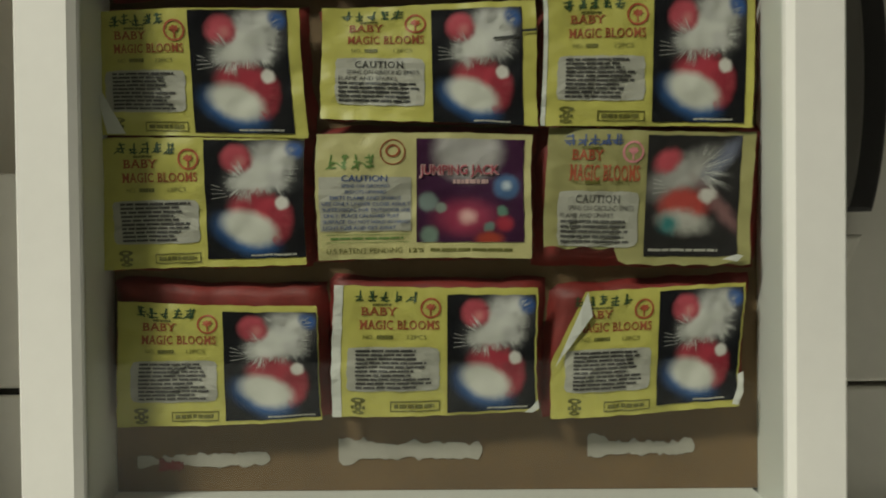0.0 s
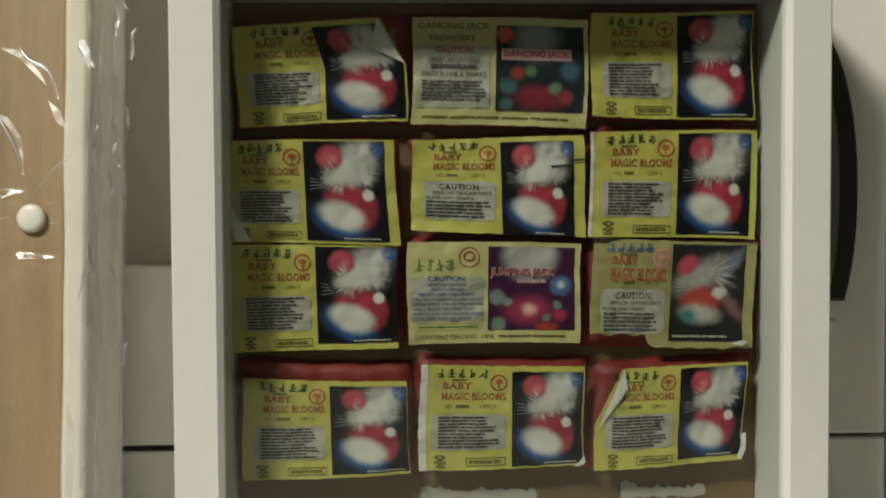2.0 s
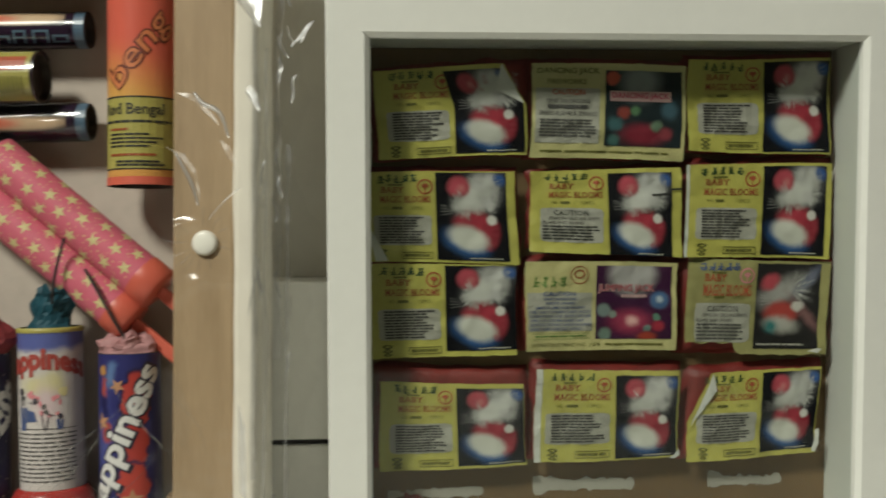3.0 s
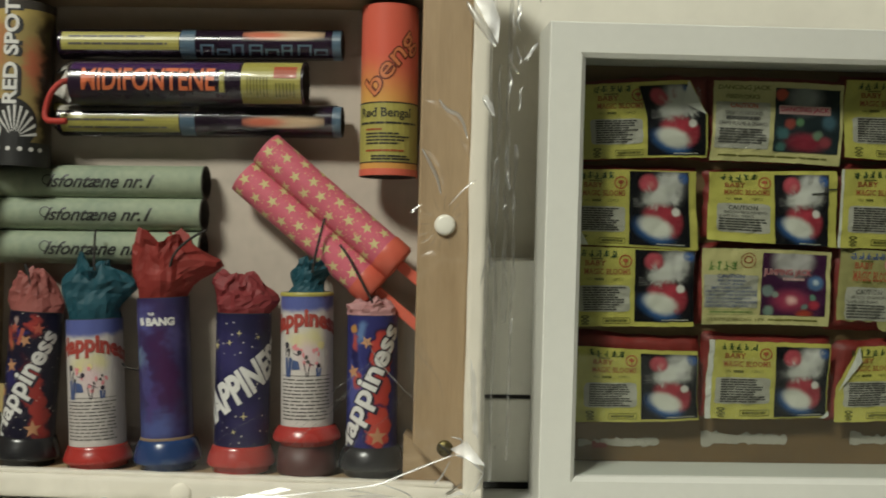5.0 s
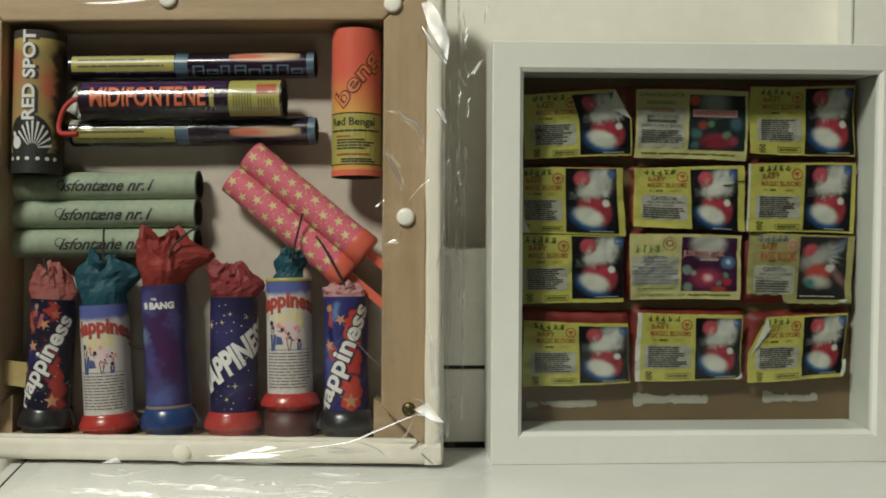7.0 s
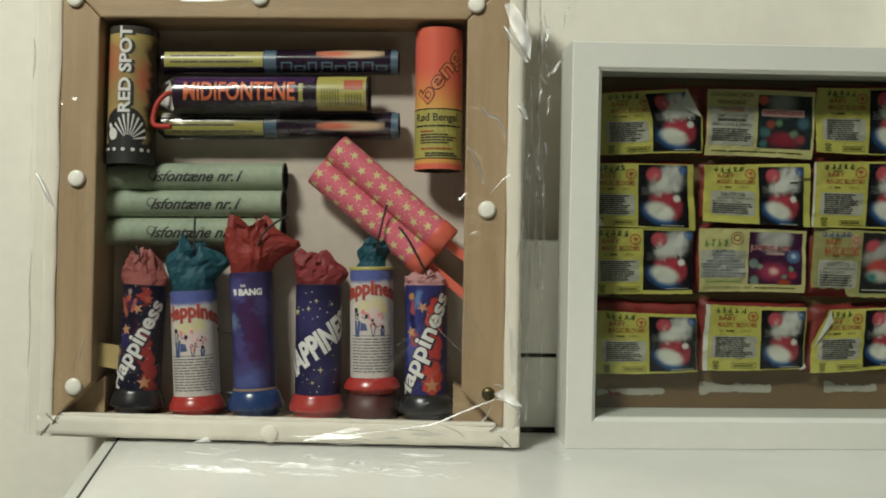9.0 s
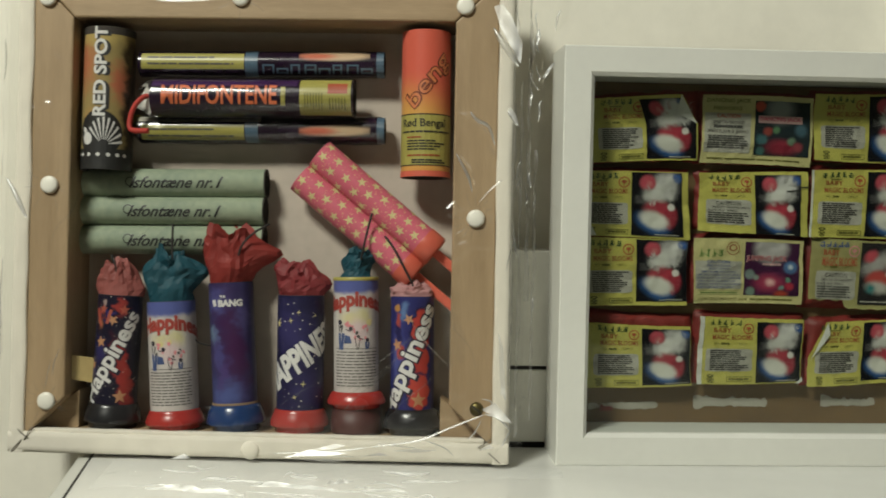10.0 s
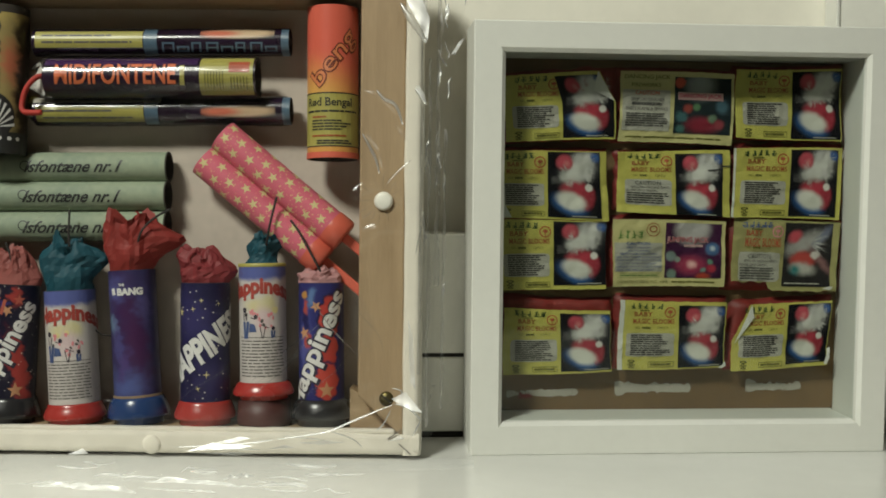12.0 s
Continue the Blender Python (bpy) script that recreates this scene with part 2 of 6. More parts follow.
DARKPARTY = picture("dark_party_print", (0.010, 0.009, 0.022), [(0.39, 0.84, 0.03, 0.06, 20, 0.5, (0.28, 0.05, 0.045)), (0.44, 0.9, 0.02, 0.04, 0, 0.5, (0.30, 0.22, 0.20)), (0.41, 0.74, 0.025, 0.05, 0, 0.5, (0.25, 0.10, 0.05)), (0.47, 0.82, 0.03, 0.06, 0, 0.5, (0.03, 0.025, 0.12)), (0.56, 0.90, 0.04, 0.07, 0, 0.4, (0.30, 0.04, 0.035)), (0.60, 0.28, 0.06, 0.32, 12, 0.35, (0.30, 0.035, 0.03)), (0.42, 0.5, 0.05, 0.10, 0, 0.7, (0.025, 0.022, 0.09)), (0.37, 0.3, 0.03, 0.1, 0, 0.6, (0.02, 0.018, 0.08))], 0.20, 0.34, 30)
BLUEPARTY = picture("blue_party_print", (0.026, 0.028, 0.13), [(0.40, 0.45, 0.05, 0.3, 0, 0.6, (0.07, 0.08, 0.25)), (0.40, 0.68, 0.03, 0.10, 10, 0.5, (0.012, 0.012, 0.07)), (0.45, 0.88, 0.03, 0.07, -10, 0.5, (0.10, 0.17, 0.33)), (0.42, 0.52, 0.03, 0.06, 0, 0.4, (0.34, 0.06, 0.05)), (0.575, 0.72, 0.085, 0.19, 0, 0.10, (0.012, 0.010, 0.04)), (0.58, 0.72, 0.072, 0.17, 0, 0.10, (0.42, 0.05, 0.04)), (0.57, 0.45, 0.078, 0.16, 0, 0.12, (0.02, 0.018, 0.07)), (0.575, 0.45, 0.066, 0.14, 0, 0.12, (0.40, 0.048, 0.038)), (0.555, 0.17, 0.098, 0.19, 0, 0.10, (0.02, 0.018, 0.07)), (0.56, 0.17, 0.085, 0.165, 0, 0.10, (0.44, 0.055, 0.04)), (0.40, 0.80, 0.02, 0.06, 0, 0.4, (0.34, 0.06, 0.05)), (0.39, 0.90, 0.02, 0.03, 0, 0.4, (0.40, 0.20, 0.06))], 0.09, 0.34)
HAPPYWHITE = picture("white_party_print", (0.52, 0.48, 0.45), [(0.5, 1.02, 0.5, 0.15, 0, 0.20, (0.09, 0.11, 0.30)), (0.50, 0.66, 0.09, 0.05, 0, 0.9, (0.55, 0.50, 0.27)), (0.58, 0.68, 0.04, 0.06, 0, 0.9, (0.55, 0.50, 0.27)), (0.53, 0.55, 0.06, 0.1, 0, 0.7, (0.58, 0.45, 0.45))], 0.06, 0.35)
REDYELLOW = picture("red_to_yellow_print", (0.60, 0.115, 0.075), [(0.42, 0.30, 0.30, 0.24, -18, 0.8, (0.60, 0.36, 0.09)), (0.5, -0.05, 0.9, 0.40, 0, 0.4, (0.60, 0.30, 0.08))], 0.04, 0.35)
# yellow with blotches, darker along both sides over the full height
SPOTPRINT = picture("yellow_blotches_dark_sides", (0.29, 0.225, 0.092), [(0.735, 0.5, 0.085, 1.2, 0, 0.45, (0.035, 0.022, 0.014)), (0.265, 0.5, 0.04, 1.2, 0, 0.5, (0.06, 0.04, 0.022)), (0.36, 0.75, 0.10, 0.18, 0, 0.9, (0.40, 0.14, 0.07)), (0.62, 0.62, 0.05, 0.12, 0, 0.8, (0.42, 0.13, 0.07)), (0.46, 0.3, 0.06, 0.1, 0, 0.9, (0.5, 0.26, 0.1)), (0.5, 0.95, 0.2, 0.07, 0, 0.8, (0.42, 0.32, 0.11))], 0.15, 0.3)
PINEFLAME = picture("flame_print", (0.02, 0.016, 0.02), [(0.55, 0.5, 0.45, 0.42, 0, 0.35, (0.55, 0.40, 0.26)), (0.25, 0.45, 0.24, 0.3, 0, 0.6, (0.55, 0.16, 0.10))], 0.10, 0.25)
BLOOM = picture("bloom_photo", (0.006, 0.006, 0.008), [
    (0.60, 0.75, 0.36, 0.24, 32, 0.55, (0.13, 0.125, 0.125)), (0.62, 0.78, 0.26, 0.19, 35, 0.45, (0.38, 0.365, 0.35)), (0.59, 0.73, 0.22, 0.135, 30, 0.40, (0.58, 0.56, 0.52)), (0.76, 0.86, 0.13, 0.10, 25, 0.45, (0.56, 0.54, 0.51)), (0.60, 0.88, 0.08, 0.07, 80, 0.6, (0.50, 0.48, 0.46)), (0.42, 0.64, 0.17, 0.075, 6, 0.50, (0.54, 0.52, 0.48)), (0.72, 0.66, 0.10, 0.06, -20, 0.6, (0.48, 0.46, 0.44)),
    (0.90, 0.91, 0.085, 0.065, -20, 0.5, (0.035, 0.095, 0.28)), (0.32, 0.84, 0.155, 0.118, 0, 0.28, (0.46, 0.075, 0.10)), (0.36, 0.82, 0.05, 0.04, 0, 0.9, (0.56, 0.18, 0.18)),
    (0.40, 0.20, 0.31, 0.145, -18, 0.45, (0.03, 0.095, 0.25)), (0.54, 0.40, 0.29, 0.15, -8, 0.30, (0.38, 0.04, 0.06)), (0.75, 0.30, 0.13, 0.17, -15, 0.34, (0.28, 0.03, 0.045)),
    (0.44, 0.255, 0.275, 0.135, -14, 0.34, (0.58, 0.56, 0.50)), (0.78, 0.455, 0.072, 0.056, 0, 0.3, (0.60, 0.56, 0.52))], 0.035, 0.6, gloss=0.08)
FADEDBLOOM = picture("faded_bloom_photo", (0.020, 0.018, 0.018), [
    (0.42, 0.68, 0.36, 0.13, 22, 0.7, (0.36, 0.34, 0.32)), (0.80, 0.80, 0.20, 0.07, 40, 0.8, (0.16, 0.17, 0.24)), (0.22, 0.78, 0.14, 0.09, 20, 0.5, (0.45, 0.07, 0.09)),
    (0.42, 0.42, 0.26, 0.13, 0, 0.4, (0.40, 0.06, 0.05)), (0.80, 0.40, 0.28, 0.06, -40, 0.9, (0.20, 0.10, 0.10)), (0.42, 0.28, 0.24, 0.09, -5, 0.6, (0.40, 0.38, 0.34)), (0.25, 0.26, 0.09, 0.07, 0, 0.8, (0.03, 0.16, 0.16)), (0.66, 0.50, 0.09, 0.06, 0, 0.4, (0.5, 0.46, 0.42))], 0.07, 0.6, gloss=0.08)
JACKPURPLE = picture("purple_ball_photo", (0.045, 0.010, 0.038), [
    (0.48, 0.88, 0.30, 0.26, 0, 0.35, (0.42, 0.39, 0.38)), (0.84, 0.54, 0.12, 0.12, 0, 0.3, (0.06, 0.12, 0.24)), (0.84, 0.55, 0.04, 0.04, 0, 0.9, (0.4, 0.45, 0.5)),
    (0.46, 0.24, 0.26, 0.16, 0, 0.6, (0.29, 0.035, 0.075)), (0.48, 0.25, 0.07, 0.06, 0, 0.9, (0.62, 0.35, 0.33)), (0.11, 0.40, 0.09, 0.09, 0, 0.3, (0.16, 0.20, 0.19)), (0.23, 0.34, 0.05, 0.05, 0, 0.4, (0.2, 0.23, 0.2)),
    (0.12, 0.07, 0.08, 0.09, 0, 0.4, (0.16, 0.22, 0.18)), (0.68, 0.15, 0.05, 0.05, 0, 0.4, (0.15, 0.22, 0.2)), (0.80, 0.30, 0.05, 0.05, 0, 0.4, (0.1, 0.2, 0.15)), (0.82, 0.18, 0.08, 0.07, 0, 0.5, (0.35, 0.03, 0.05)), (0.68, 0.03, 0.12, 0.07, 0, 0.5, (0.35, 0.05, 0.03))], 0.04, 0.6, gloss=0.1)
JACKDARK = picture("dark_ball_photo", (0.014, 0.022, 0.026), [
    (0.45, 0.85, 0.24, 0.22, 0, 0.6, (0.22, 0.24, 0.24)), (0.10, 0.90, 0.09, 0.09, 0, 0.3, (0.50, 0.09, 0.06)), (0.5, 0.16, 0.28, 0.14, 0, 0.6, (0.20, 0.02, 0.035)), (0.25, 0.45, 0.08, 0.08, 0, 0.5, (0.25, 0.05, 0.04)),
    (0.40, 0.48, 0.06, 0.06, 0, 0.5, (0.10, 0.20, 0.10)), (0.14, 0.30, 0.10, 0.09, 0, 0.5, (0.05, 0.12, 0.13)), (0.84, 0.5, 0.10, 0.12, 0, 0.5, (0.05, 0.10, 0.13)), (0.68, 0.28, 0.07, 0.07, 0, 0.5, (0.12, 0.18, 0.12)), (0.80, 0.18, 0.08, 0.08, 0, 0.5, (0.22, 0.04, 0.05)), (0.12, 0.08, 0.07, 0.08, 0, 0.5, (0.06, 0.14, 0.13))], 0.06, 0.6, gloss=0.1)
GLASS = clear_sheet("picture_glass", 1.35, 0.03, (0.87, 0.90, 0.88))
FILM = clear_sheet("clear_plastic_film", 1.35, 0.09, (0.985, 0.985, 0.98), 0.022, 0.6)
LOOSEFILM = clear_sheet("loose_plastic_film", 1.3, 0.32, (0.99, 0.99, 0.985), 0.012, 0.22)
WRAPFILM = clear_sheet("glossy_clear_wrap", 1.45, 0.16, (0.97, 0.97, 0.97), 0.03, 0.9)
FILMSOFT = clear_sheet("soft_film_fold", 1.45, 0.34, (0.995, 0.995, 0.99), 0.045, 0.25)
CRINKLEFILM = clear_sheet("crinkled_clear_film", 1.40, 0.13, (0.995, 0.995, 0.99), 0.0, 0.9)
FILMFOLD = clear_sheet("creased_plastic_film", 1.45, 0.30, (0.99, 0.99, 0.985), 0.22, 0.3)
TOPFILM = milky_film("film_on_the_top", 0.10, 0.035, 0.22)
# the white body stands in for glare on the film ridges
RIDGEFILM = milky_film("whitened_film_glare", 0.30, 0.06, 0.30)
# constant strong gloss for film pieces that stand in for highlights
FILMGLINT = clear_sheet("film_highlight_gloss", 1.45, 0.40, (0.99, 0.99, 0.985), 0.42, 0.3)


# ---- building helpers ----
def part(name, bm, mat, parent, label="", smooth=False):
    me = bpy.data.meshes.new(name)
    bm.normal_update()
    bm.to_mesh(me)
    bm.free()
    me.materials.append(mat)
    if smooth:
        for p in me.polygons:
            p.use_smooth = True
    ob = new(name, me)
    ob.parent = parent
    return tagged(ob, label)


def thing(name, m, label, category, group="", kind=""):
    ob = new(name)
    ob.empty_display_size = 0.01
    ob.matrix_world = m
    return tagged(ob, label, category, group, kind)


def box(x0, x1, y0, y1, z0, z1, bevel=0.0, seg=2):
    bm = bmesh.new()
    bmesh.ops.create_cube(bm, size=1)
    for v in bm.verts:
        v.co = Vector(((x0 + x1) / 2 + v.co.x * (x1 - x0), (y0 + y1) / 2 + v.co.y * (y1 - y0), (z0 + z1) / 2 + v.co.z * (z1 - z0)))
    if bevel:
        bmesh.ops.bevel(bm, geom=bm.edges[:], offset=bevel, segments=seg, affect="EDGES", profile=0.5)
    return bm


def prism(points, y0, y1, bevel=0.0):
    """A flat outline in x and z, given thickness along y."""
    bm = bmesh.new()
    a = [bm.verts.new((x, y0, z)) for x, z in points]
    c = [bm.verts.new((x, y1, z)) for x, z in points]
    bm.faces.new(a)
    bm.faces.new(c[::-1])
    n = len(points)
    for i in range(n):
        bm.faces.new((a[i], c[i], c[(i + 1) % n], a[(i + 1) % n]))
    bmesh.ops.recalc_face_normals(bm, faces=bm.faces[:])
    if bevel:
        bmesh.ops.bevel(bm, geom=[e for e in bm.edges if abs(e.verts[0].co.y - y0) < 1e-7 and abs(e.verts[1].co.y - y0) < 1e-7], offset=bevel, segments=2, affect="EDGES", profile=0.5)
    return bm


def grid(nu, nv, f, uv=True):
    """A sheet from a function of two numbers from 0 to 1."""
    bm = bmesh.new()
    lay = bm.loops.layers.uv.new("UVMap") if uv else None
    vs = [[bm.verts.new(f(i / nu, j / nv)) for i in range(nu + 1)] for j in range(nv + 1)]
    for j in range(nv):
        for i in range(nu):
            fa = bm.faces.new((vs[j][i], vs[j][i + 1], vs[j + 1][i + 1], vs[j + 1][i]))
            if uv:
                for lp, (a, c) in zip(fa.loops, ((i, j), (i + 1, j), (i + 1, j + 1), (i, j + 1))):
                    lp[lay].uv = (a / nu, c / nv)
    return bm


def lathe(profile, seg=40, uv=False):
    """A turned shape about z from pairs of radius and height; uv's middle faces -y."""
    n = len(profile) - 1
    length = [0.0]
    for (r0, z0), (r1, z1) in zip(profile, profile[1:]):
        length.append(length[-1] + math.hypot(r1 - r0, z1 - z0))

    def at(s, t):
        r, z = profile[round(t * n)]
        a = -math.pi / 2 + (s - 0.5) * 2 * math.pi
        return (r * math.cos(a), r * math.sin(a), z)
    bm = grid(seg, n, at, uv)
    bmesh.ops.remove_doubles(bm, verts=bm.verts[:], dist=1e-7)
    return bm


def tube_line(points, r, seg=6, taper=False):
    """A thin round strand along a smooth line through points."""
    pts = [Vector(p) for p in points]
    fine = []
    for i in range(len(pts) - 1):
        p0, p1, p2, p3 = pts[max(i - 1, 0)], pts[i], pts[i + 1], pts[min(i + 2, len(pts) - 1)]
        for k in range(5):
            t = k / 5
            fine.append(0.5 * (2 * p1 + (p2 - p0) * t + (2 * p0 - 5 * p1 + 4 * p2 - p3) * t * t + (3 * p1 - p0 - 3 * p2 + p3) * t ** 3))
    fine.append(pts[-1])
    bm = bmesh.new()
    rings = []
    r_full = r
    for i, p in enumerate(fine):
        r = r_full * (0.12 + 0.88 * math.sin(math.pi * i / (len(fine) - 1)) ** 0.7) if taper else r_full
        d = (fine[min(i + 1, len(fine) - 1)] - fine[max(i - 1, 0)]).normalized()
        a = d.orthogonal().normalized() if abs(d.y) > 0.95 else d.cross(Vector((0, 1, 0))).normalized()
        c = d.cross(a)
        rings.append([bm.verts.new(p + r * (math.cos(2 * math.pi * k / seg) * a + math.sin(2 * math.pi * k / seg) * c)) for k in range(seg)])
    for q, w in zip(rings, rings[1:]):
        for k in range(seg):
            bm.faces.new((q[k], q[(k + 1) % seg], w[(k + 1) % seg], w[k]))
    bm.faces.new(rings[0][::-1])
    bm.faces.new(rings[-1])
    bmesh.ops.recalc_face_normals(bm, faces=bm.faces[:])
    return bm


TEXTS = {}


def letters(body, shear=0.0, fat=0.0, space=1.0):
    """Flat letters as a list of points and faces, 1 high at most and centred."""
    key = (body, shear, fat, space)
    if key not in TEXTS:
        cu = bpy.data.curves.new("lettering", "FONT")
        cu.body, cu.shear, cu.offset, cu.space_character, cu.resolution_u, cu.fill_mode = body, shear, fat, space, 3, "FRONT"
        ob = new("lettering", cu)
        me = bpy.data.meshes.new_from_object(ob.evaluated_get(bpy.context.evaluated_depsgraph_get()))
        pts, faces = [(v.co.x, v.co.y) for v in me.vertices], [tuple(p.vertices) for p in me.polygons]
        bpy.data.objects.remove(ob)
        bpy.data.curves.remove(cu)
        bpy.data.meshes.remove(me)
        xs, ys = [p[0] for p in pts], [p[1] for p in pts]
        cx, cy, w, h = (min(xs) + max(xs)) / 2, (min(ys) + max(ys)) / 2, max(xs) - min(xs), max(ys) - min(ys)
        TEXTS[key] = ([((x - cx) / w, (y - cy) / h) for x, y in pts], faces)
    return TEXTS[key]


def flat_text(body, w, h, cx, cy, turn=0.0, **kw):
    pts, faces = letters(body, **kw)
    c, s = math.cos(radians(turn)), math.sin(radians(turn))
    return [(cx + x * w * c - y * h * s, cy + x * w * s + y * h * c) for x, y in pts], faces


def serif_text(body, w, h, cx, cy, turn=0.0, **kw):
    """Lettering with short feet and caps on its upright strokes."""
    pts, faces = letters(body, **kw)
    pts, faces = list(pts), list(faces)
    count = {}
    for q in faces:
        for a, b in zip(q, q[1:] + q[:1]):
            count[(min(a, b), max(a, b))] = count.get((min(a, b), max(a, b)), 0) + 1
    ends = [(pts[a], pts[b]) for (a, b), n in count.items() if n == 1 and abs(pts[a][1] - pts[b][1]) < 0.004]
    grow = 0.30 / (len(body) + 1) * 0.5
    for (xa, ya), (xb, yb) in ends:
        if abs(ya) > 0.40 and abs(xa - xb) < 1.2 / (len(body) + 1):
            x0, x1, sgn = min(xa, xb) - grow, max(xa, xb) + grow, (1 if ya > 0 else -1)
            n = len(pts)
            pts += [(x0, ya), (x1, ya), (x1, ya - sgn * 0.09), (x0, ya - sgn * 0.09)]
            faces.append((n, n + 1, n + 2, n + 3) if sgn < 0 else (n + 3, n + 2, n + 1, n))
    c, s = math.cos(radians(turn)), math.sin(radians(turn))
    return [(cx + x * w * c - y * h * s, cy + x * w * s + y * h * c) for x, y in pts], faces


def flat_star(cx, cy, r, turn=0.0, n=5, inner=0.42):
    pts = [(cx, cy)] + [(cx + (r if k % 2 == 0 else r * inner) * math.cos(radians(turn + 90 + k * 180 / n)), cy + (r if k % 2 == 0 else r * inner) * math.sin(radians(turn + 90 + k * 180 / n))) for k in range(2 * n)]
    return pts, [(0, 1 + k, 1 + (k + 1) % (2 * n)) for k in range(2 * n)]


def flat_oval(cx, cy, rx, ry, turn=0.0, n=20, hole=0.0):
    c, s = math.cos(radians(turn)), math.sin(radians(turn))
    ring = [(rx * math.cos(2 * math.pi * k / n), ry * math.sin(2 * math.pi * k / n)) for k in range(n)]
    out = [(cx + x * c - y * s, cy + x * s + y * c) for x, y in ring]
    inn = [(cx + (x * c - y * s) * hole, cy + (x * s + y * c) * hole) for x, y in ring]
    return out + inn, [(k, (k + 1) % n, n + (k + 1) % n, n + k) for k in range(n)]


def flat_rect(x0, x1, y0, y1, turn=0.0):
    cx, cy, c, s = (x0 + x1) / 2, (y0 + y1) / 2, math.cos(radians(turn)), math.sin(radians(turn))
    return [(cx + (x - cx) * c - (y - cy) * s, cy + (x - cx) * s + (y - cy) * c) for x, y in ((x0, y0), (x1, y0), (x1, y1), (x0, y1))], [(0, 1, 2, 3)]


def word_bars(rng, x0, x1, y0, y1, rows, fill=0.55, gap=0.012, ragged=0.3, turn=0):
    """Rows of small bars, as long as words, for print too small to read."""
    pts, faces = [], []
    step = (y1 - y0) / rows
    for r in range(rows):
        y = y1 - (r + 0.5) * step
        x, end = x0, x1 - (x1 - x0) * ragged * rng.random()
        while x < end:
            w = min((x1 - x0) * rng.uniform(0.07, 0.2), end - x)
            p, f = flat_rect(x, x + w, y - step * fill / 2, y + step * fill / 2)
            faces += [tuple(k + len(pts) for k in q) for q in f]
            pts += p
            x += w + (x1 - x0) * gap * rng.uniform(0.6, 1.6)
    return pts, faces


def join_flat(items):
    pts, faces = [], []
    for p, f in items:
        faces += [tuple(k + len(pts) for k in q) for q in f]
        pts += p
    return pts, faces


def laid(flat, f, step=0.0, uv=False):
    """Lays a flat outline onto a curved surface by f(x, y), cut finely enough to follow it."""
    pts, faces = flat
    bm = bmesh.new()
    vs = [bm.verts.new((x, y, 0)) for x, y in pts]
    for q in faces:
        try:
            bm.faces.new([vs[k] for k in q])
        except ValueError:
            pass
    if step:
        for axis in (0, 1):
            lo, hi = min(p[axis] for p in pts), max(p[axis] for p in pts)
            n = int((hi - lo) / step)
            for k in range(1, n + 1):
                co, no = [0, 0, 0], [0, 0, 0]
                co[axis], no[axis] = lo + k * (hi - lo) / (n + 1), 1
                bmesh.ops.bisect_plane(bm, geom=bm.verts[:] + bm.edges[:] + bm.faces[:], plane_co=co, plane_no=no, dist=1e-7)
    for v in bm.verts:
        v.co = f(v.co.x, v.co.y)
    return bm


def round_map(r, lift=0.00012):
    """Lays x round a tube of radius r and y along it, the middle facing -y."""
    def f(x, y):
        a = x / r
        return Vector(((r + lift) * math.sin(a), -(r + lift) * math.cos(a), y))
    return f


def on_tube(flat, r, lift=0.00012):
    pts, faces = flat
    bm = bmesh.new()
    vs = [bm.verts.new((x, y, 0)) for x, y in pts]
    for q in faces:
        try:
            bm.faces.new([vs[k] for k in q])
        except ValueError:
            pass
    lo, hi = min(p[0] for p in pts), max(p[0] for p in pts)
    n = int((hi - lo) / (r * 0.22))
    for k in range(1, n + 1):
        bmesh.ops.bisect_plane(bm, geom=bm.verts[:] + bm.edges[:] + bm.faces[:], plane_co=(lo + k * (hi - lo) / (n + 1), 0, 0), plane_no=(1, 0, 0), dist=1e-7)
    f = round_map(r, lift)
    # leave out what would pass round the back
    gone = [v for v in bm.verts if abs(v.co.x) > r * 2.6]
    bmesh.ops.delete(bm, geom=gone, context="VERTS")
    for v in bm.verts:
        v.co = f(v.co.x, v.co.y)
    return bm


# ---- the room ----
def structure(name, bm, mat, label):
    me = bpy.data.meshes.new(name)
    bm.to_mesh(me)
    bm.free()
    me.materials.append(mat)
    return tagged(new(name, me), label, "structure", kind="structure")


WALL_Y = 0.076
structure("wall_back", box(-2.2, 2.2, WALL_Y, WALL_Y + 0.1, -0.9, 2.1), WALLPAINT, "cream painted wall behind the two display frames")
# walls, floor and ceiling out of view, made dark to lower the fill
structure("wall_left", box(-2.3, -2.2, -2.5, WALL_Y + 0.1, -0.9, 2.1), ROOMDARK, "unseen side wall of the room, darkened to cut fill light")
structure("wall_right", box(2.2, 2.3, -2.5, WALL_Y + 0.1, -0.9, 2.1), ROOMDARK, "unseen side wall of the room, darkened to cut fill light")
structure("wall_front", box(-2.3, 2.3, -2.6, -2.5, -0.9, 2.1), ROOMDARK, "unseen wall behind the viewer, darkened to cut reflections")
structure("floor", box(-2.3, 2.3, -2.6, WALL_Y + 0.1, -1.0, -0.9), ROOMDARK, "unseen plain floor, darkened to cut fill light")
structure("ceiling", box(-2.3, 2.3, -2.6, WALL_Y + 0.1, 2.1, 2.2), ROOMDARK, "unseen plain ceiling, darkened to cut fill light")

lamp = thing("ceiling_lamp", pose(LAMP_EYE[0], LAMP_EYE[1], LAMP_EYE[2] + 0.03), "round white ceiling lamp hanging over the appliance", "lamp")
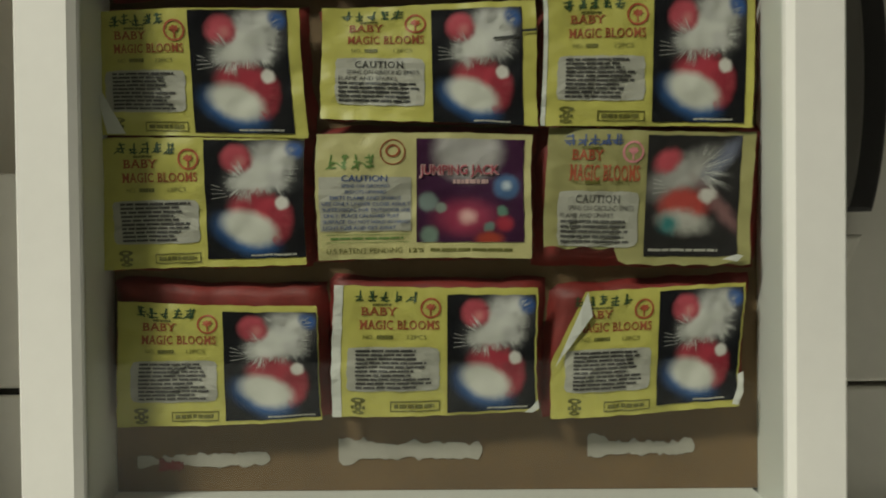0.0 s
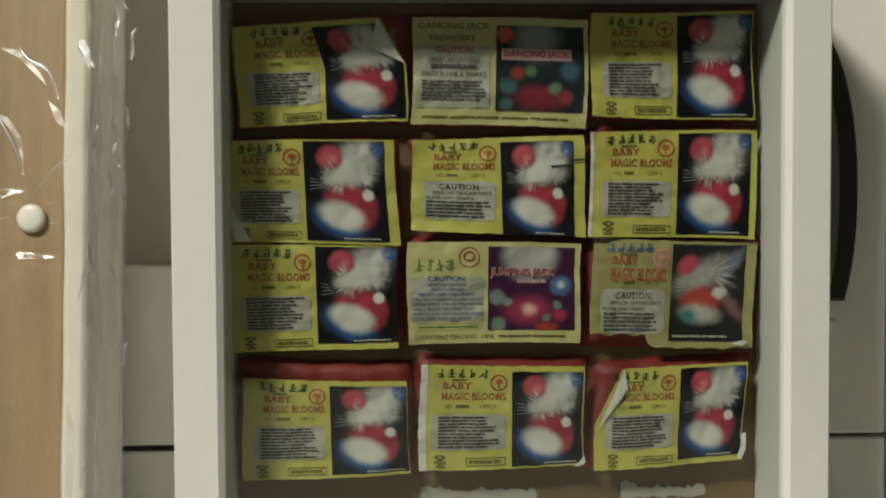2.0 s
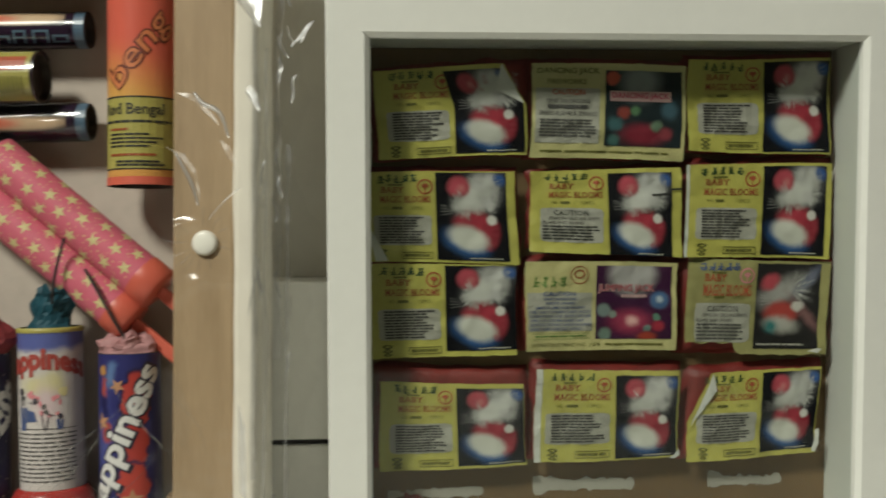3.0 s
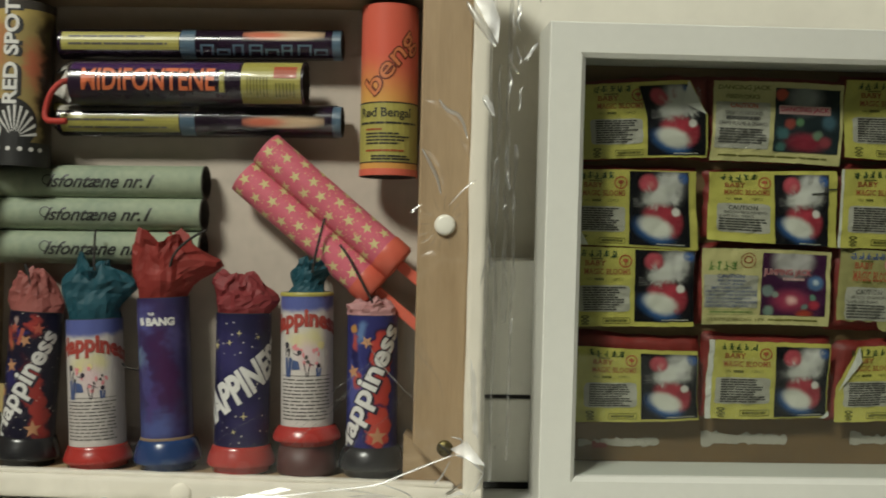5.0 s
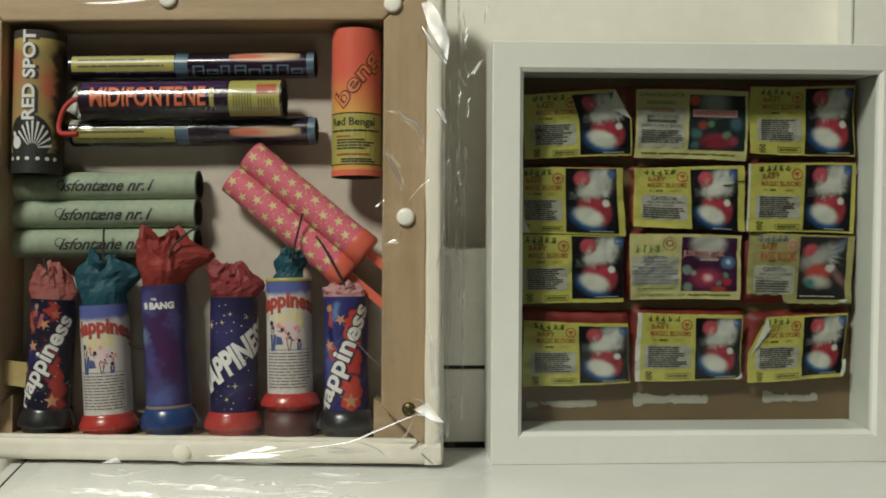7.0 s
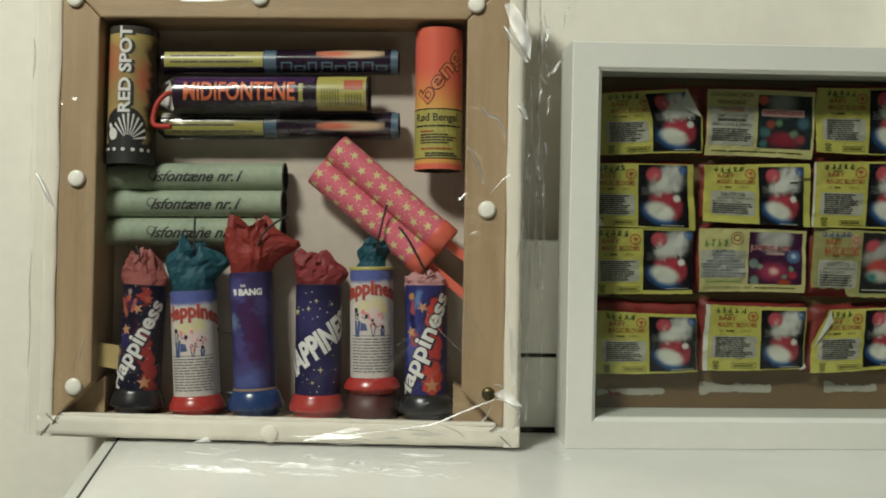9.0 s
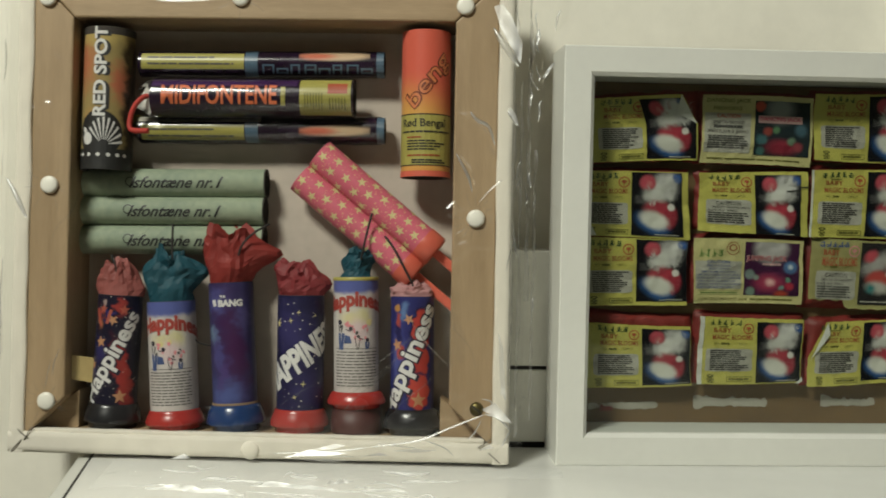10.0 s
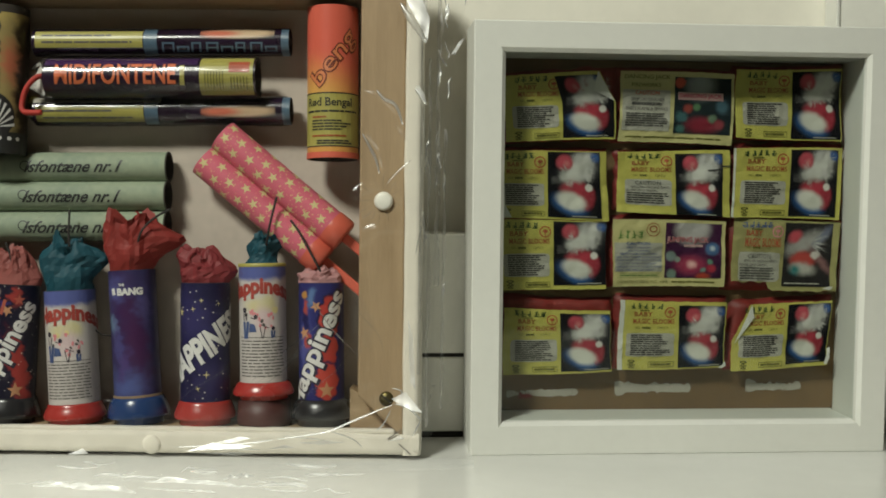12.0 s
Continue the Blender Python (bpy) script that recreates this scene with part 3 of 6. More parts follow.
part("lamp_housing", lathe([(0.0, 0.17), (0.05, 0.165), (0.06, 0.05), (0.27, 0.03), (0.28, 0.01), (0.27, 0.008), (0.0, 0.012)], 32), LACQUER, lamp, smooth=True)
part("lamp_rod", lathe([(0.008, 0.165), (0.008, 2.07 - LAMP_EYE[2]), (0.0, 2.071 - LAMP_EYE[2])], 12), STEEL, lamp)

# trims on the wall beside the frames
structure("trim_1", box(-2.2, -0.379, WALL_Y - 0.004, WALL_Y, 0.0, 2.1, 0.001), WALLPAINT, "wide upright cream board on the wall")
structure("trim_2", box(-2.2, -0.379, WALL_Y - 0.004, WALL_Y, -0.9, -0.003, 0.001), WALLPAINT, "lower cream board on the wall below a seam")

# low white panels behind the right frame, with dark joints
backpanel = thing("back_panel", pose(0, 0, 0), "low white panelled upstand with dark joints behind the frames", "panel", kind="structure")
part("panel", box(-0.098, 0.20, 0.0475, WALL_Y - 0.001, 0.0525, 0.1275, 0.0012), BOARDPAINT, backpanel, "wide upper white panel")
part("panel", box(-0.098, 0.20, 0.0475, WALL_Y - 0.001, 0.0030, 0.0500, 0.0010), BOARDPAINT, backpanel, "lower white panel")
part("joint", box(-0.098, 0.20, 0.0500, WALL_Y - 0.002, -0.01, 0.0535), DARKGAP, backpanel, "dark recessed joint")

# round-ended black cover with a white foot
oval = thing("oval_cover", pose(0.2446, 0, 0.158), "dark round-ended cover with white foot on a white unit", "cover")


def round_end(rx, rz, lo, hi):
    out = []
    for k in range(96):
        a = 2 * math.pi * k / 96
        c, s = math.cos(a), math.sin(a)
        x, z = rx * math.copysign(abs(c) ** (2 / 2.2), c), rz * math.copysign(abs(s) ** (2 / 2.2), s)
        if lo <= z <= hi:
            out.append((x, z))
    return out


part("rim", prism(round_end(0.035, 0.080, -0.050, 0.1), 0.0420, 0.0578, 0.0015), BLACKGLOSS, oval, "black outer rim")
part("cover", prism(round_end(0.0262, 0.071, -0.046, 0.1), 0.0400, 0.0422, 0.001), material("dim_grey_plastic", (0.13, 0.125, 0.11), 0.5, 0.1, 60, 0.05), oval, "dull grey centre")
part("foot", prism(round_end(0.035, 0.080, -0.1, -0.0515), 0.0440, 0.0578, 0.0015), BOARDPAINT, oval, "white foot of the cover")

# tall white units beside the low panels
for x0, x1 in ((0.240, 0.2995), (0.3025, 0.80)):
    unit = thing("tall_unit", pose(0, 0, -0.9), "tall white panelled unit standing against the wall", "cabinet", "tall white units")
    part("door", box(x0, x1, 0.058, WALL_Y - 0.001, 0.951, 2.55, 0.0012), BOARDPAINT, unit, "tall plain white door")
    part("plinth", box(x0, x1, 0.058, WALL_Y - 0.001, 0.0, 0.9492, 0.0010), BOARDPAINT, unit, "lower white door")
    part("edge_trim", box(x0 - 0.0022, x0, 0.0565, WALL_Y - 0.001, 0.951, 2.55, 0.0006), LACQUER, unit, "bright white edge strip")

# ---- the white appliance whose top carries the frames ----
appliance = thing("appliance", pose(0.02, 0, -0.85), "white enamelled household appliance with a flat top and dark seam", "appliance")
part("side_body", box(-0.236, 0.300, -0.50, 0.036, 0.0, 0.836, 0.004), ENAMEL, appliance)


def rounded_slab(x0, x1, y0, y1, z0, z1, r, bev=0.0004):
    pts = []
    for cx, cy, a0 in ((x1 - r, y1 - 0.004, 0), (x0 + r, y1 - 0.004, 90), (x0 + r, y0 + r, 180), (x1 - r, y0 + r, 270)):
        rr = 0.004 if a0 in (0, 90) else r
        ccx = (x1 - rr if a0 in (0, 270) else x0 + rr)
        for k in range(7):
            a = radians(a0 + k * 15)
            pts.append((ccx + rr * math.cos(a), cy + rr * math.sin(a)))
    pts = [(x + 0.11 * (0.04 - y) * (x < 0), y) for x, y in pts]
    bm = bmesh.new()
    lo, hi = [bm.verts.new((x, y, z0)) for x, y in pts], [bm.verts.new((x, y, z1)) for x, y in pts]
    bm.faces.new(lo[::-1])
    top = bm.faces.new(hi)
    n = len(pts)
    for k in range(n):
        bm.faces.new((lo[k], lo[(k + 1) % n], hi[(k + 1) % n], hi[k]))
    bmesh.ops.bevel(bm, geom=list(top.edges), offset=bev, segments=3, affect="EDGES", profile=0.5)
    return bm


part("rim", rounded_slab(-0.3105, 0.3125, -0.516, 0.0465, 0.820, 0.8497, 0.03, 0.003), LACQUER, appliance, "white plastic rim", True)
part("seam", rounded_slab(-0.3038, 0.3058, -0.5085, 0.0437, 0.840, 0.8499, 0.03), DARKGAP, appliance, "dark seam line")
part("top_panel", rounded_slab(-0.3020, 0.3040, -0.507, 0.0430, 0.840, 0.8502, 0.03), ENAMEL, appliance, "glossy white top panel", True)

# ---- the white box frame with the packets ----
box_frame = thing("box_frame", pose(0, 0, 0), "deep white lacquered box frame holding twelve firework packets", "picture frame")


def frame_bar(corner0, corner1, inward, wide, deep):
    """A mitred bar with a chamfered inner edge between two outer corners."""
    a, c = Vector((corner0[0], 0, corner0[1])), Vector((corner1[0], 0, corner1[1]))
    d = (c - a).normalized()
    n = Vector((inward[0], 0, inward[1]))
    prof = [(0.0, 0.0006), (0.0006, 0.0), (wide - 0.0022, 0.0), (wide, 0.0022), (wide, deep), (0.0, deep)]
    bm = bmesh.new()
    e0 = [bm.verts.new(a + n * p + d * p + Vector((0, y, 0))) for p, y in prof]
    e1 = [bm.verts.new(c + n * p - d * p + Vector((0, y, 0))) for p, y in prof]
    k = len(prof)
    for i in range(k):
        bm.faces.new((e0[i], e0[(i + 1) % k], e1[(i + 1) % k], e1[i]))
    bm.faces.new(e0)
    bm.faces.new(e1[::-1])
    bmesh.ops.recalc_face_normals(bm, faces=bm.faces[:])
    return bm


FW, FH = 0.250, 0.252
for c0, c1, inw, wide in (((0, 0), (FW, 0), (0, 1), 0.0195), ((FW, 0), (FW, FH), (-1, 0), 0.0175), ((FW, FH), (0, FH), (0, -1), 0.0175), ((0, FH), (0, 0), (1, 0), 0.0185)):
    part("frame_bar", frame_bar(c0, c1, inw, wide - 0.00005, 0.0445), LACQUER, box_frame)
part("glass_pane", box(0.012, 0.238, 0.0050, 0.0062, 0.012, 0.240), GLASS, box_frame, "clear glass pane").visible_shadow = False
part("backing_board", box(0.0186, 0.2324, 0.0335, 0.0360, 0.0196, 0.2344), BROWNBOARD, box_frame, "brown hardboard backing")


def torn_strip(x0, x1, z, h, seed):
    rng = random.Random(seed)
    n = 34
    wave = [0.26 + 0.30 * noise.noise(Vector((k * 0.30, seed, 0))) for k in range(n + 1)]
    up = [h * (w + 0.22 * rng.random() + (0.30 if k < n * 0.18 and seed != 3 else 0.0) - (0.16 if seed == 3 and k < n * 0.45 else 0.0)) for k, w in enumerate(wave)]
    dn = [h * (0.34 + 0.30 * noise.noise(Vector((k * 0.27, seed, 5))) + 0.20 * rng.random() + (0.12 if k < n * 0.2 and seed != 3 else 0.0)) for k in range(n + 1)]
    up[-1] = dn[-1] = h * 0.12
    xs = [x0 + (x1 - x0) * k / n for k in range(n + 1)]
    return prism([(x, z - d) for x, d in zip(xs, dn)] + [(x, z + u) for x, u in reversed(list(zip(xs, up)))], 0.0330, 0.0336)


for k, (x0, x1, z, h) in enumerate(((0.0255, 0.070, 0.0305, 0.0050), (0.093, 0.141, 0.0330, 0.0065), (0.176, 0.2115, 0.0335, 0.0055))):
    strip = thing("torn_paper_strip", pose(0, 0, 0), "ragged strip of torn white paper stuck on the brown backing", "paper", "torn paper strips")
    part("paper", torn_strip(x0, x1, z, h, 3 + k), TORNPAPER, strip)
    if k == 0:
        part("stain", torn_strip(0.033, 0.041, 0.0285, 0.0035, 9), REDTISSUE, strip, "red scrap of tissue").location.y = -0.0007


# ---- the twelve packets ----
def packet(name, corners, kind, seed, photo, label, margin=0.0, ear="", torn=False, back=(0.002, 0.003), lean=0.0, nick=()):
    """A flat packet: red tissue wrapper and a curled printed label with a photograph. corners: top left, top right, bottom right, bottom left in x and z, millimetres."""
    rng = random.Random(seed)
    tl, tr, br, bl = [Vector((x / 1000, 0, z / 1000)) for x, z in corners]
    mid = (tl + tr + br + bl) / 4
    ob = thing(name, pose(mid.x, 0.0245, mid.z), label, "firework packet", "firework packets in the box frame")
    tl, tr, br, bl = tl - mid, tr - mid, br - mid, bl - mid
    p1, p2, p3, curl = rng.uniform(0, 6), rng.uniform(0, 6), rng.uniform(0, 6), rng.uniform(0.0006, 0.0014)

    def surf(s, t, lift=0.0):
        p = bl.lerp(br, s).lerp(tl.lerp(tr, s), t)
        e = Vector(((0.0004 * math.sin(5 * t + p1) + 0.00035 * noise.noise(Vector((t * 13, seed, 8)))) * (2 * s - 1) ** 2, 0, (0.0004 * math.sin(4 * s + p2) + 0.00035 * noise.noise(Vector((s * 15, seed, 6)))) * (2 * t - 1) ** 2))
        y = -curl * (2 * s - 1) ** 2 * math.sin(p3 + 3 * t) - 0.0006 * math.sin(6 * s + p1) * math.sin(4 * t + p2) - 0.0008 * (2 * t - 1) ** 3 * math.cos(p1)
        y += 0.0009 * noise.noise(Vector((s * 7 + seed, t * 5, 0))) + 0.00045 * noise.noise(Vector((s * 17 + seed, t * 12, 4)))
        y -= 0.0011 * max(0.0, 0.22 - abs(noise.noise(Vector((s * 2.6 + seed, t * 1.1, 9)))))
        return p + e + Vector((0, y - lift - lean * (t - 0.5), 0))

    def lay(flat, lift, nstep=0.05):
        pts, faces = flat
        return laid((pts, faces), lambda x, y: surf(x, y, lift), nstep)

    # wrapper behind the label, crumpled
    ex, up = back

    def wrap(s, t):
        s2, t2 = -0.03 - ex * 4 + s * (1.06 + ex * 12), -0.02 + t * (1.02 + up * 25)
        edge = min(s, 1 - s, t, 1 - t)
        q = surf(min(max(s2, -0.08), 1.1), min(max(t2, -0.05), 1.2))
        q.y = 0.0020 + 0.6 * abs(lean) + 0.0016 * noise.noise(Vector((s * 9 + seed, t * 7, 3))) + (0.0060 if edge <= 0.001 else 0.0010 if edge < 0.09 else 0)
        q.x += 0.0012 * noise.noise(Vector((t * 6, seed, 1)))
        q.z += 0.0012 * noise.noise(Vector((s * 6, seed, 2)))
        return q + Vector((0, 0.0012, 0))
    part("wrapper", grid(20, 16, wrap), REDTISSUE, ob, "crumpled red tissue wrapper", True)

    paper = {"jump": PALEYELLOW, "faded": FADEDYELLOW, "dance": PALEYELLOW}.get(kind, YELLOW)
    cut = (lambda s, t: (s, t))
    if torn:
        def cut(s, t):
            low = (0.12 + 0.012 * math.sin(40 * s)) if s < 0.36 else 0.03 * max(0, (0.36 + 0.05 - s)) / 0.05 + 0.012 * abs(math.sin(23 * s))
            return s, low + t * (1 - low)
    if ear == "tr":
        def cut(s, t):
            return (s * (1 - 0.15 * max(0, (t - 0.55) / 0.45)), t)
    if ear == "tl":
        def cut(s, t):
            return (s + (1 - s) * 0.16 * max(0, (t - 0.45) / 0.55), t)
    lab = part("label", grid(44, 30, lambda s, t: surf(*cut(s, t), 0.0)), paper, ob, "curled yellow printed paper label", True)
    if margin:
        part("margin", lay(flat_rect(0.0, margin, 0.0, 1.0), 0.00026), FOLDWHITE, lab, "bare white paper edge")
    if ear == "tr":
        part("dog_ear", laid(([(0.835, 1.0), (0.985, 0.56), (0.80, 0.72)], [(0, 1, 2)]), lambda x, y: surf(x, y, 0.0012 + 0.002 * (1 - x)), 0.08), FOLDWHITE, lab, "turned-over white corner")
    if ear == "tl":
        part("dog_ear", laid(([(0.02, 0.40), (0.17, 1.0), (0.20, 0.80)], [(0, 1, 2)]), lambda x, y: surf(x, y, 0.0012 + 0.001 * x), 0.08), FOLDWHITE, lab, "turned-over white corner")
    if ear == "bl":
        part("dog_ear", laid(([(0.005, 0.50), (0.145, 0.01), (0.06, 0.01)], [(0, 1, 2)]), lambda x, y: surf(x, y, 0.0010), 0.08), FOLDWHITE, lab, "curled pale edge")

    if nick:
        part("curled_corner", laid((list(nick), [tuple(range(len(nick)))]), lambda x, y: surf(x, y, 0.0016), 0.03), FOLDWHITE, lab, "small curled-up pale corner")
    a, b, lo, hi = photo
    shot = {"jump": JACKPURPLE, "dance": JACKDARK, "faded": FADEDBLOOM}.get(kind, BLOOM)
    warp = (lambda s, t: cut(s, t)) if ear == "tr" else (lambda s, t: (s, t))
    ph = part("photo", grid(22, 26, lambda s, t: surf(*warp(a + (b - a) * s, lo + (hi - lo) * t), 0.00030)), shot, lab, "printed photograph of bursting coloured sparks", True)
    k = a / 0.555
    L2 = 0.00026

    def ink(nm, flat, mat, lift=L2, note="", parent=None):
        return part(nm, lay(flat, lift), mat, parent or lab, note)

    def strokes(x0, y0, w, h):
        """One written sign as a few short uneven bars."""
        out = []
        for q in range(rng.randint(2, 3)):
            y = y0 + h * (0.15 + 0.3 * q + rng.uniform(-0.06, 0.06))
            out.append(flat_rect(x0 + w * rng.uniform(0.0, 0.25), x0 + w * rng.uniform(0.7, 1.0), y, y + h * 0.11, rng.uniform(-4, 12)))
        for q in range(rng.randint(1, 2)):
            x = x0 + w * rng.uniform(0.2, 0.7)
            out.append(flat_rect(x, x + w * 0.16, y0 + h * rng.uniform(0, 0.2), y0 + h, rng.uniform(-12, 12)))
        x = x0 + w * rng.uniform(0.05, 0.5)
        out.append(flat_rect(x, x + w * 0.14, y0, y0 + h * 0.55, rng.choice((-38, 38))))
        return join_flat(out)
    blocks = join_flat([strokes(x0 * k, 0.875 + rng.uniform(-0.01, 0.01), 0.052, 0.09) for x0 in (0.10, 0.165, 0.23, 0.295, 0.36)])
    if kind in ("baby", "caution", "faded"):
        ink("script_bars", blocks, INKGREEN if kind != "faded" else INKBLUE)
        big = kind == "faded"
        ink("lettering", serif_text("BABY", 0.17 * k, 0.064 if not big else 0.075, 0.225 * k, 0.805, fat=0.016, space=1.08), INKRED if big else INKORANGE)
        ink("lettering", serif_text("MAGIC BLOOMS", 0.385 * k, 0.072 if not big else 0.12, 0.325 * k, 0.70 if not big else 0.675, fat=0.016, space=1.10), INKRED if big else INKORANGE)
        ink("fine_print", join_flat([flat_text("NO.", 0.05 * k, 0.034, 0.175 * k, 0.605), word_bars(rng, 0.215 * k, 0.30 * k, 0.588, 0.622, 1, 0.9), flat_text("12PCS", 0.095 * k, 0.034, 0.41 * k, 0.605), word_bars(rng, 0.19 * k, 0.32 * k, 0.845, 0.87, 1, 0.7)]), INKOLIVE)
        ex0 = 0.475 * k
        em = ink("emblem", flat_oval(ex0, 0.835, 0.052, 0.083, hole=0.80), INKPINK if big else INKRED, note="red ring emblem")
        ink("emblem_mark", join_flat([flat_star(ex0, 0.845, 0.030, 8, 7, 0.62), flat_rect(ex0 - 0.004, ex0 + 0.004, 0.775, 0.835)]), INKPINK if big else INKRED)
        ring = []
        for q in range(48):
            ang = 2 * math.pi * q / 48
            ca, sa = math.cos(ang), math.sin(ang)
            big_r = 1 / (abs(ca) ** 14 + abs(sa) ** 14) ** (1 / 14) * (1 + 0.016 * rng.uniform(-1, 1))
            ring.append((0.295 * k + 0.222 * k * big_r * ca, (0.36 if kind == "baby" else 0.335) + (0.168 if kind == "baby" else 0.205) * big_r * sa))
        ink("text_panel", (ring, [tuple(range(48))]), PAPERWHITE, note="pale panel of small print")
        if kind == "baby":
            ink("fine_print", word_bars(rng, 0.115 * k, 0.480 * k, 0.205, 0.515, 10, 0.56, gap=0.014, ragged=0.28), INKSOFT, L2 + 0.00030)
            ink("stamp_box", join_flat([flat_rect(0.28 * k, 0.52 * k, 0.105, 0.115), flat_rect(0.28 * k, 0.52 * k, 0.035, 0.045), flat_rect(0.28 * k, 0.285 * k, 0.035, 0.115), flat_rect(0.515 * k, 0.52 * k, 0.035, 0.115), word_bars(rng, 0.30 * k, 0.50 * k, 0.055, 0.095, 1, 0.8, 0.02, 0.05)]), INKOLIVE)
            ink("small_emblem", join_flat([flat_oval(0.125 * k, 0.125, 0.036, 0.022, hole=0.4), flat_oval(0.125 * k, 0.08, 0.018, 0.035, hole=0.3), flat_oval(0.125 * k, 0.035, 0.03, 0.015, hole=0.3), flat_rect(0.09 * k, 0.105 * k, 0.06, 0.085), flat_rect(0.145 * k, 0.16 * k, 0.06, 0.085)]), INKOLIVE)
        else:
            ink("lettering", serif_text("CAUTION", 0.24 * k, 0.058, 0.29 * k, 0.482, space=1.2, fat=0.01), INKBLACK if kind == "caution" else INKGREY, L2 + 0.00030)
            ink("fine_print", join_flat([flat_text("SPINS ON GROUND EMITS", 0.36 * k, 0.036, 0.31 * k, 0.415), flat_text("FLAME AND SPARKS", 0.29 * k, 0.036, 0.235 * k, 0.36), word_bars(rng, 0.09 * k, 0.50 * k, 0.150, 0.335, 5, 0.50, ragged=0.15)]), INKBLACK if kind == "caution" else INKGREY, L2 + 0.00030)
        if kind == "caution":
            ink("fuse_line", join_flat([flat_rect(0.80, 0.92, 0.70, 0.718, 9), flat_rect(0.93, 1.0, 0.755, 0.775, 6)]), INKBLACK, 0.0009)
        wh = [flat_rect(a + 0.03, a + 0.11 - 0.012 * q, 0.535 + q * 0.030, 0.5378 + q * 0.030, 14 - q * 13) for q in range(4)]
        pw, ph2 = b - a, hi - lo
        reds = []

        def burst(out, cx, cy, n, near, far, wide, a0=0.0, a1=6.283):
            """Thin tapering rays about one point of the photograph."""
            for q in range(n):
                ang, r0, r1, wd = rng.uniform(a0, a1), rng.uniform(*near), rng.uniform(*far), rng.uniform(*wide)
                ca, sa = math.cos(ang), math.sin(ang)
                tri = [(cx + r0 * ca - wd * sa, cy + (r0 * sa + wd * ca) * 0.8), (cx + r0 * ca + wd * sa, cy + (r0 * sa - wd * ca) * 0.8), (cx + r1 * ca, cy + r1 * sa * 0.8)]
                if all(0.03 < px < 0.97 and 0.03 < py < 0.97 for px, py in tri):
                    out.append(([(a + px * pw, lo + py * ph2) for px, py in tri], [(0, 1, 2)]))
        if kind == "faded":
            burst(wh, 0.52, 0.70, 70, (0.10, 0.22), (0.28, 0.50), (0.0012, 0.0035), -0.9, 1.5)
        else:
            burst(wh, 0.76, 0.86, 90, (0.09, 0.14), (0.16, 0.25), (0.0012, 0.0032), -1.2, 3.0)
            burst(wh, 0.60, 0.84, 60, (0.09, 0.14), (0.16, 0.24), (0.0012, 0.0032), 0.6, 2.4)
            burst(wh, 0.44, 0.65, 110, (0.10, 0.17), (0.19, 0.30), (0.0012, 0.0032), 2.0, 4.9)
            burst(wh, 0.66, 0.72, 110, (0.14, 0.20), (0.22, 0.33), (0.0012, 0.0032), -1.2, 1.0)
            burst(wh, 0.58, 0.66, 40, (0.10, 0.16), (0.17, 0.22), (0.0012, 0.0030), -2.4, -0.8)
            burst(reds, 0.56, 0.33, 40, (0.22, 0.28), (0.29, 0.35), (0.0016, 0.0050), -1.2, 0.30)
            burst(reds, 0.56, 0.33, 40, (0.22, 0.28), (0.29, 0.35), (0.0016, 0.0050), 1.0, 2.2)
            burst(reds, 0.32, 0.84, 40, (0.10, 0.14), (0.155, 0.19), (0.0016, 0.0050))
            ink("spark_streaks", join_flat(reds), SPARKRED, 0.00046, parent=lab)
        ink("spark_streaks", join_flat(wh), SPARKWHITE, 0.00050, parent=lab)
        if kind != "faded":
            ink("fine_print", word_bars(rng, a + (b - a) * 0.45, a + (b - a) * 0.98, lo + 0.012, lo + 0.035, 1, 0.6), PAPERWHITE, 0.00050)
        else:
            ink("fine_print", word_bars(rng, a + (b - a) * 0.05, a + (b - a) * 0.95, lo + 0.03, lo + 0.06, 1, 0.6), PAPERWHITE, 0.00050)
    elif kind == "jump":
        ch = [strokes(x0, 0.71, 0.05, 0.125) for x0 in (0.05, 0.107, 0.164, 0.221)]
        ink("script_bars", join_flat(ch), INKPALEGREEN)
        ink("emblem", join_flat([flat_oval(0.355, 0.85, 0.06, 0.10, hole=0.9), flat_oval(0.355, 0.86, 0.035, 0.05, hole=0.7)]), INKORANGE, note="thin red ring emblem")
        ink("text_panel", flat_rect(0.015, 0.44, 0.225, 0.655), PAPERWHITE, note="pale panel of blue small print")
        ink("lettering", flat_text("CAUTION", 0.21, 0.05, 0.225, 0.645, fat=0.02), INKBLUE, L2 + 0.00030)
        ink("fine_print", join_flat([flat_text(ln, 0.0148 * len(ln) if len(ln) < 25 else 0.405, 0.029, 0.23 if q < 3 else 0.03 + 0.5 * (0.0148 * len(ln) if len(ln) < 25 else 0.405), 0.585 - q * 0.0475, fat=0.012) for q, ln in enumerate(("SPINS ON GROUND", "SHOOTS UPWARD", "EMITS FLAME AND SPARKS", "USE ONLY UNDER CLOSE ADULT", "SUPERVISION. FOR OUTDOOR USE", "ONLY. PLACE ON HARD FLAT", "SURFACE. DO NOT HOLD IN HAND", "LIGHT FUSE AND GET AWAY"))]), INKBLUE, L2 + 0.00030)
        ink("fine_print", join_flat([flat_text("U.S PATENT PENDING", 0.36, 0.042, 0.22, 0.068), flat_text("12'S", 0.07, 0.036, 0.465, 0.066, fat=0.02), word_bars(rng, 0.53, 0.92, 0.052, 0.082, 1, 0.8, ragged=0.02)]), INKOLIVE)
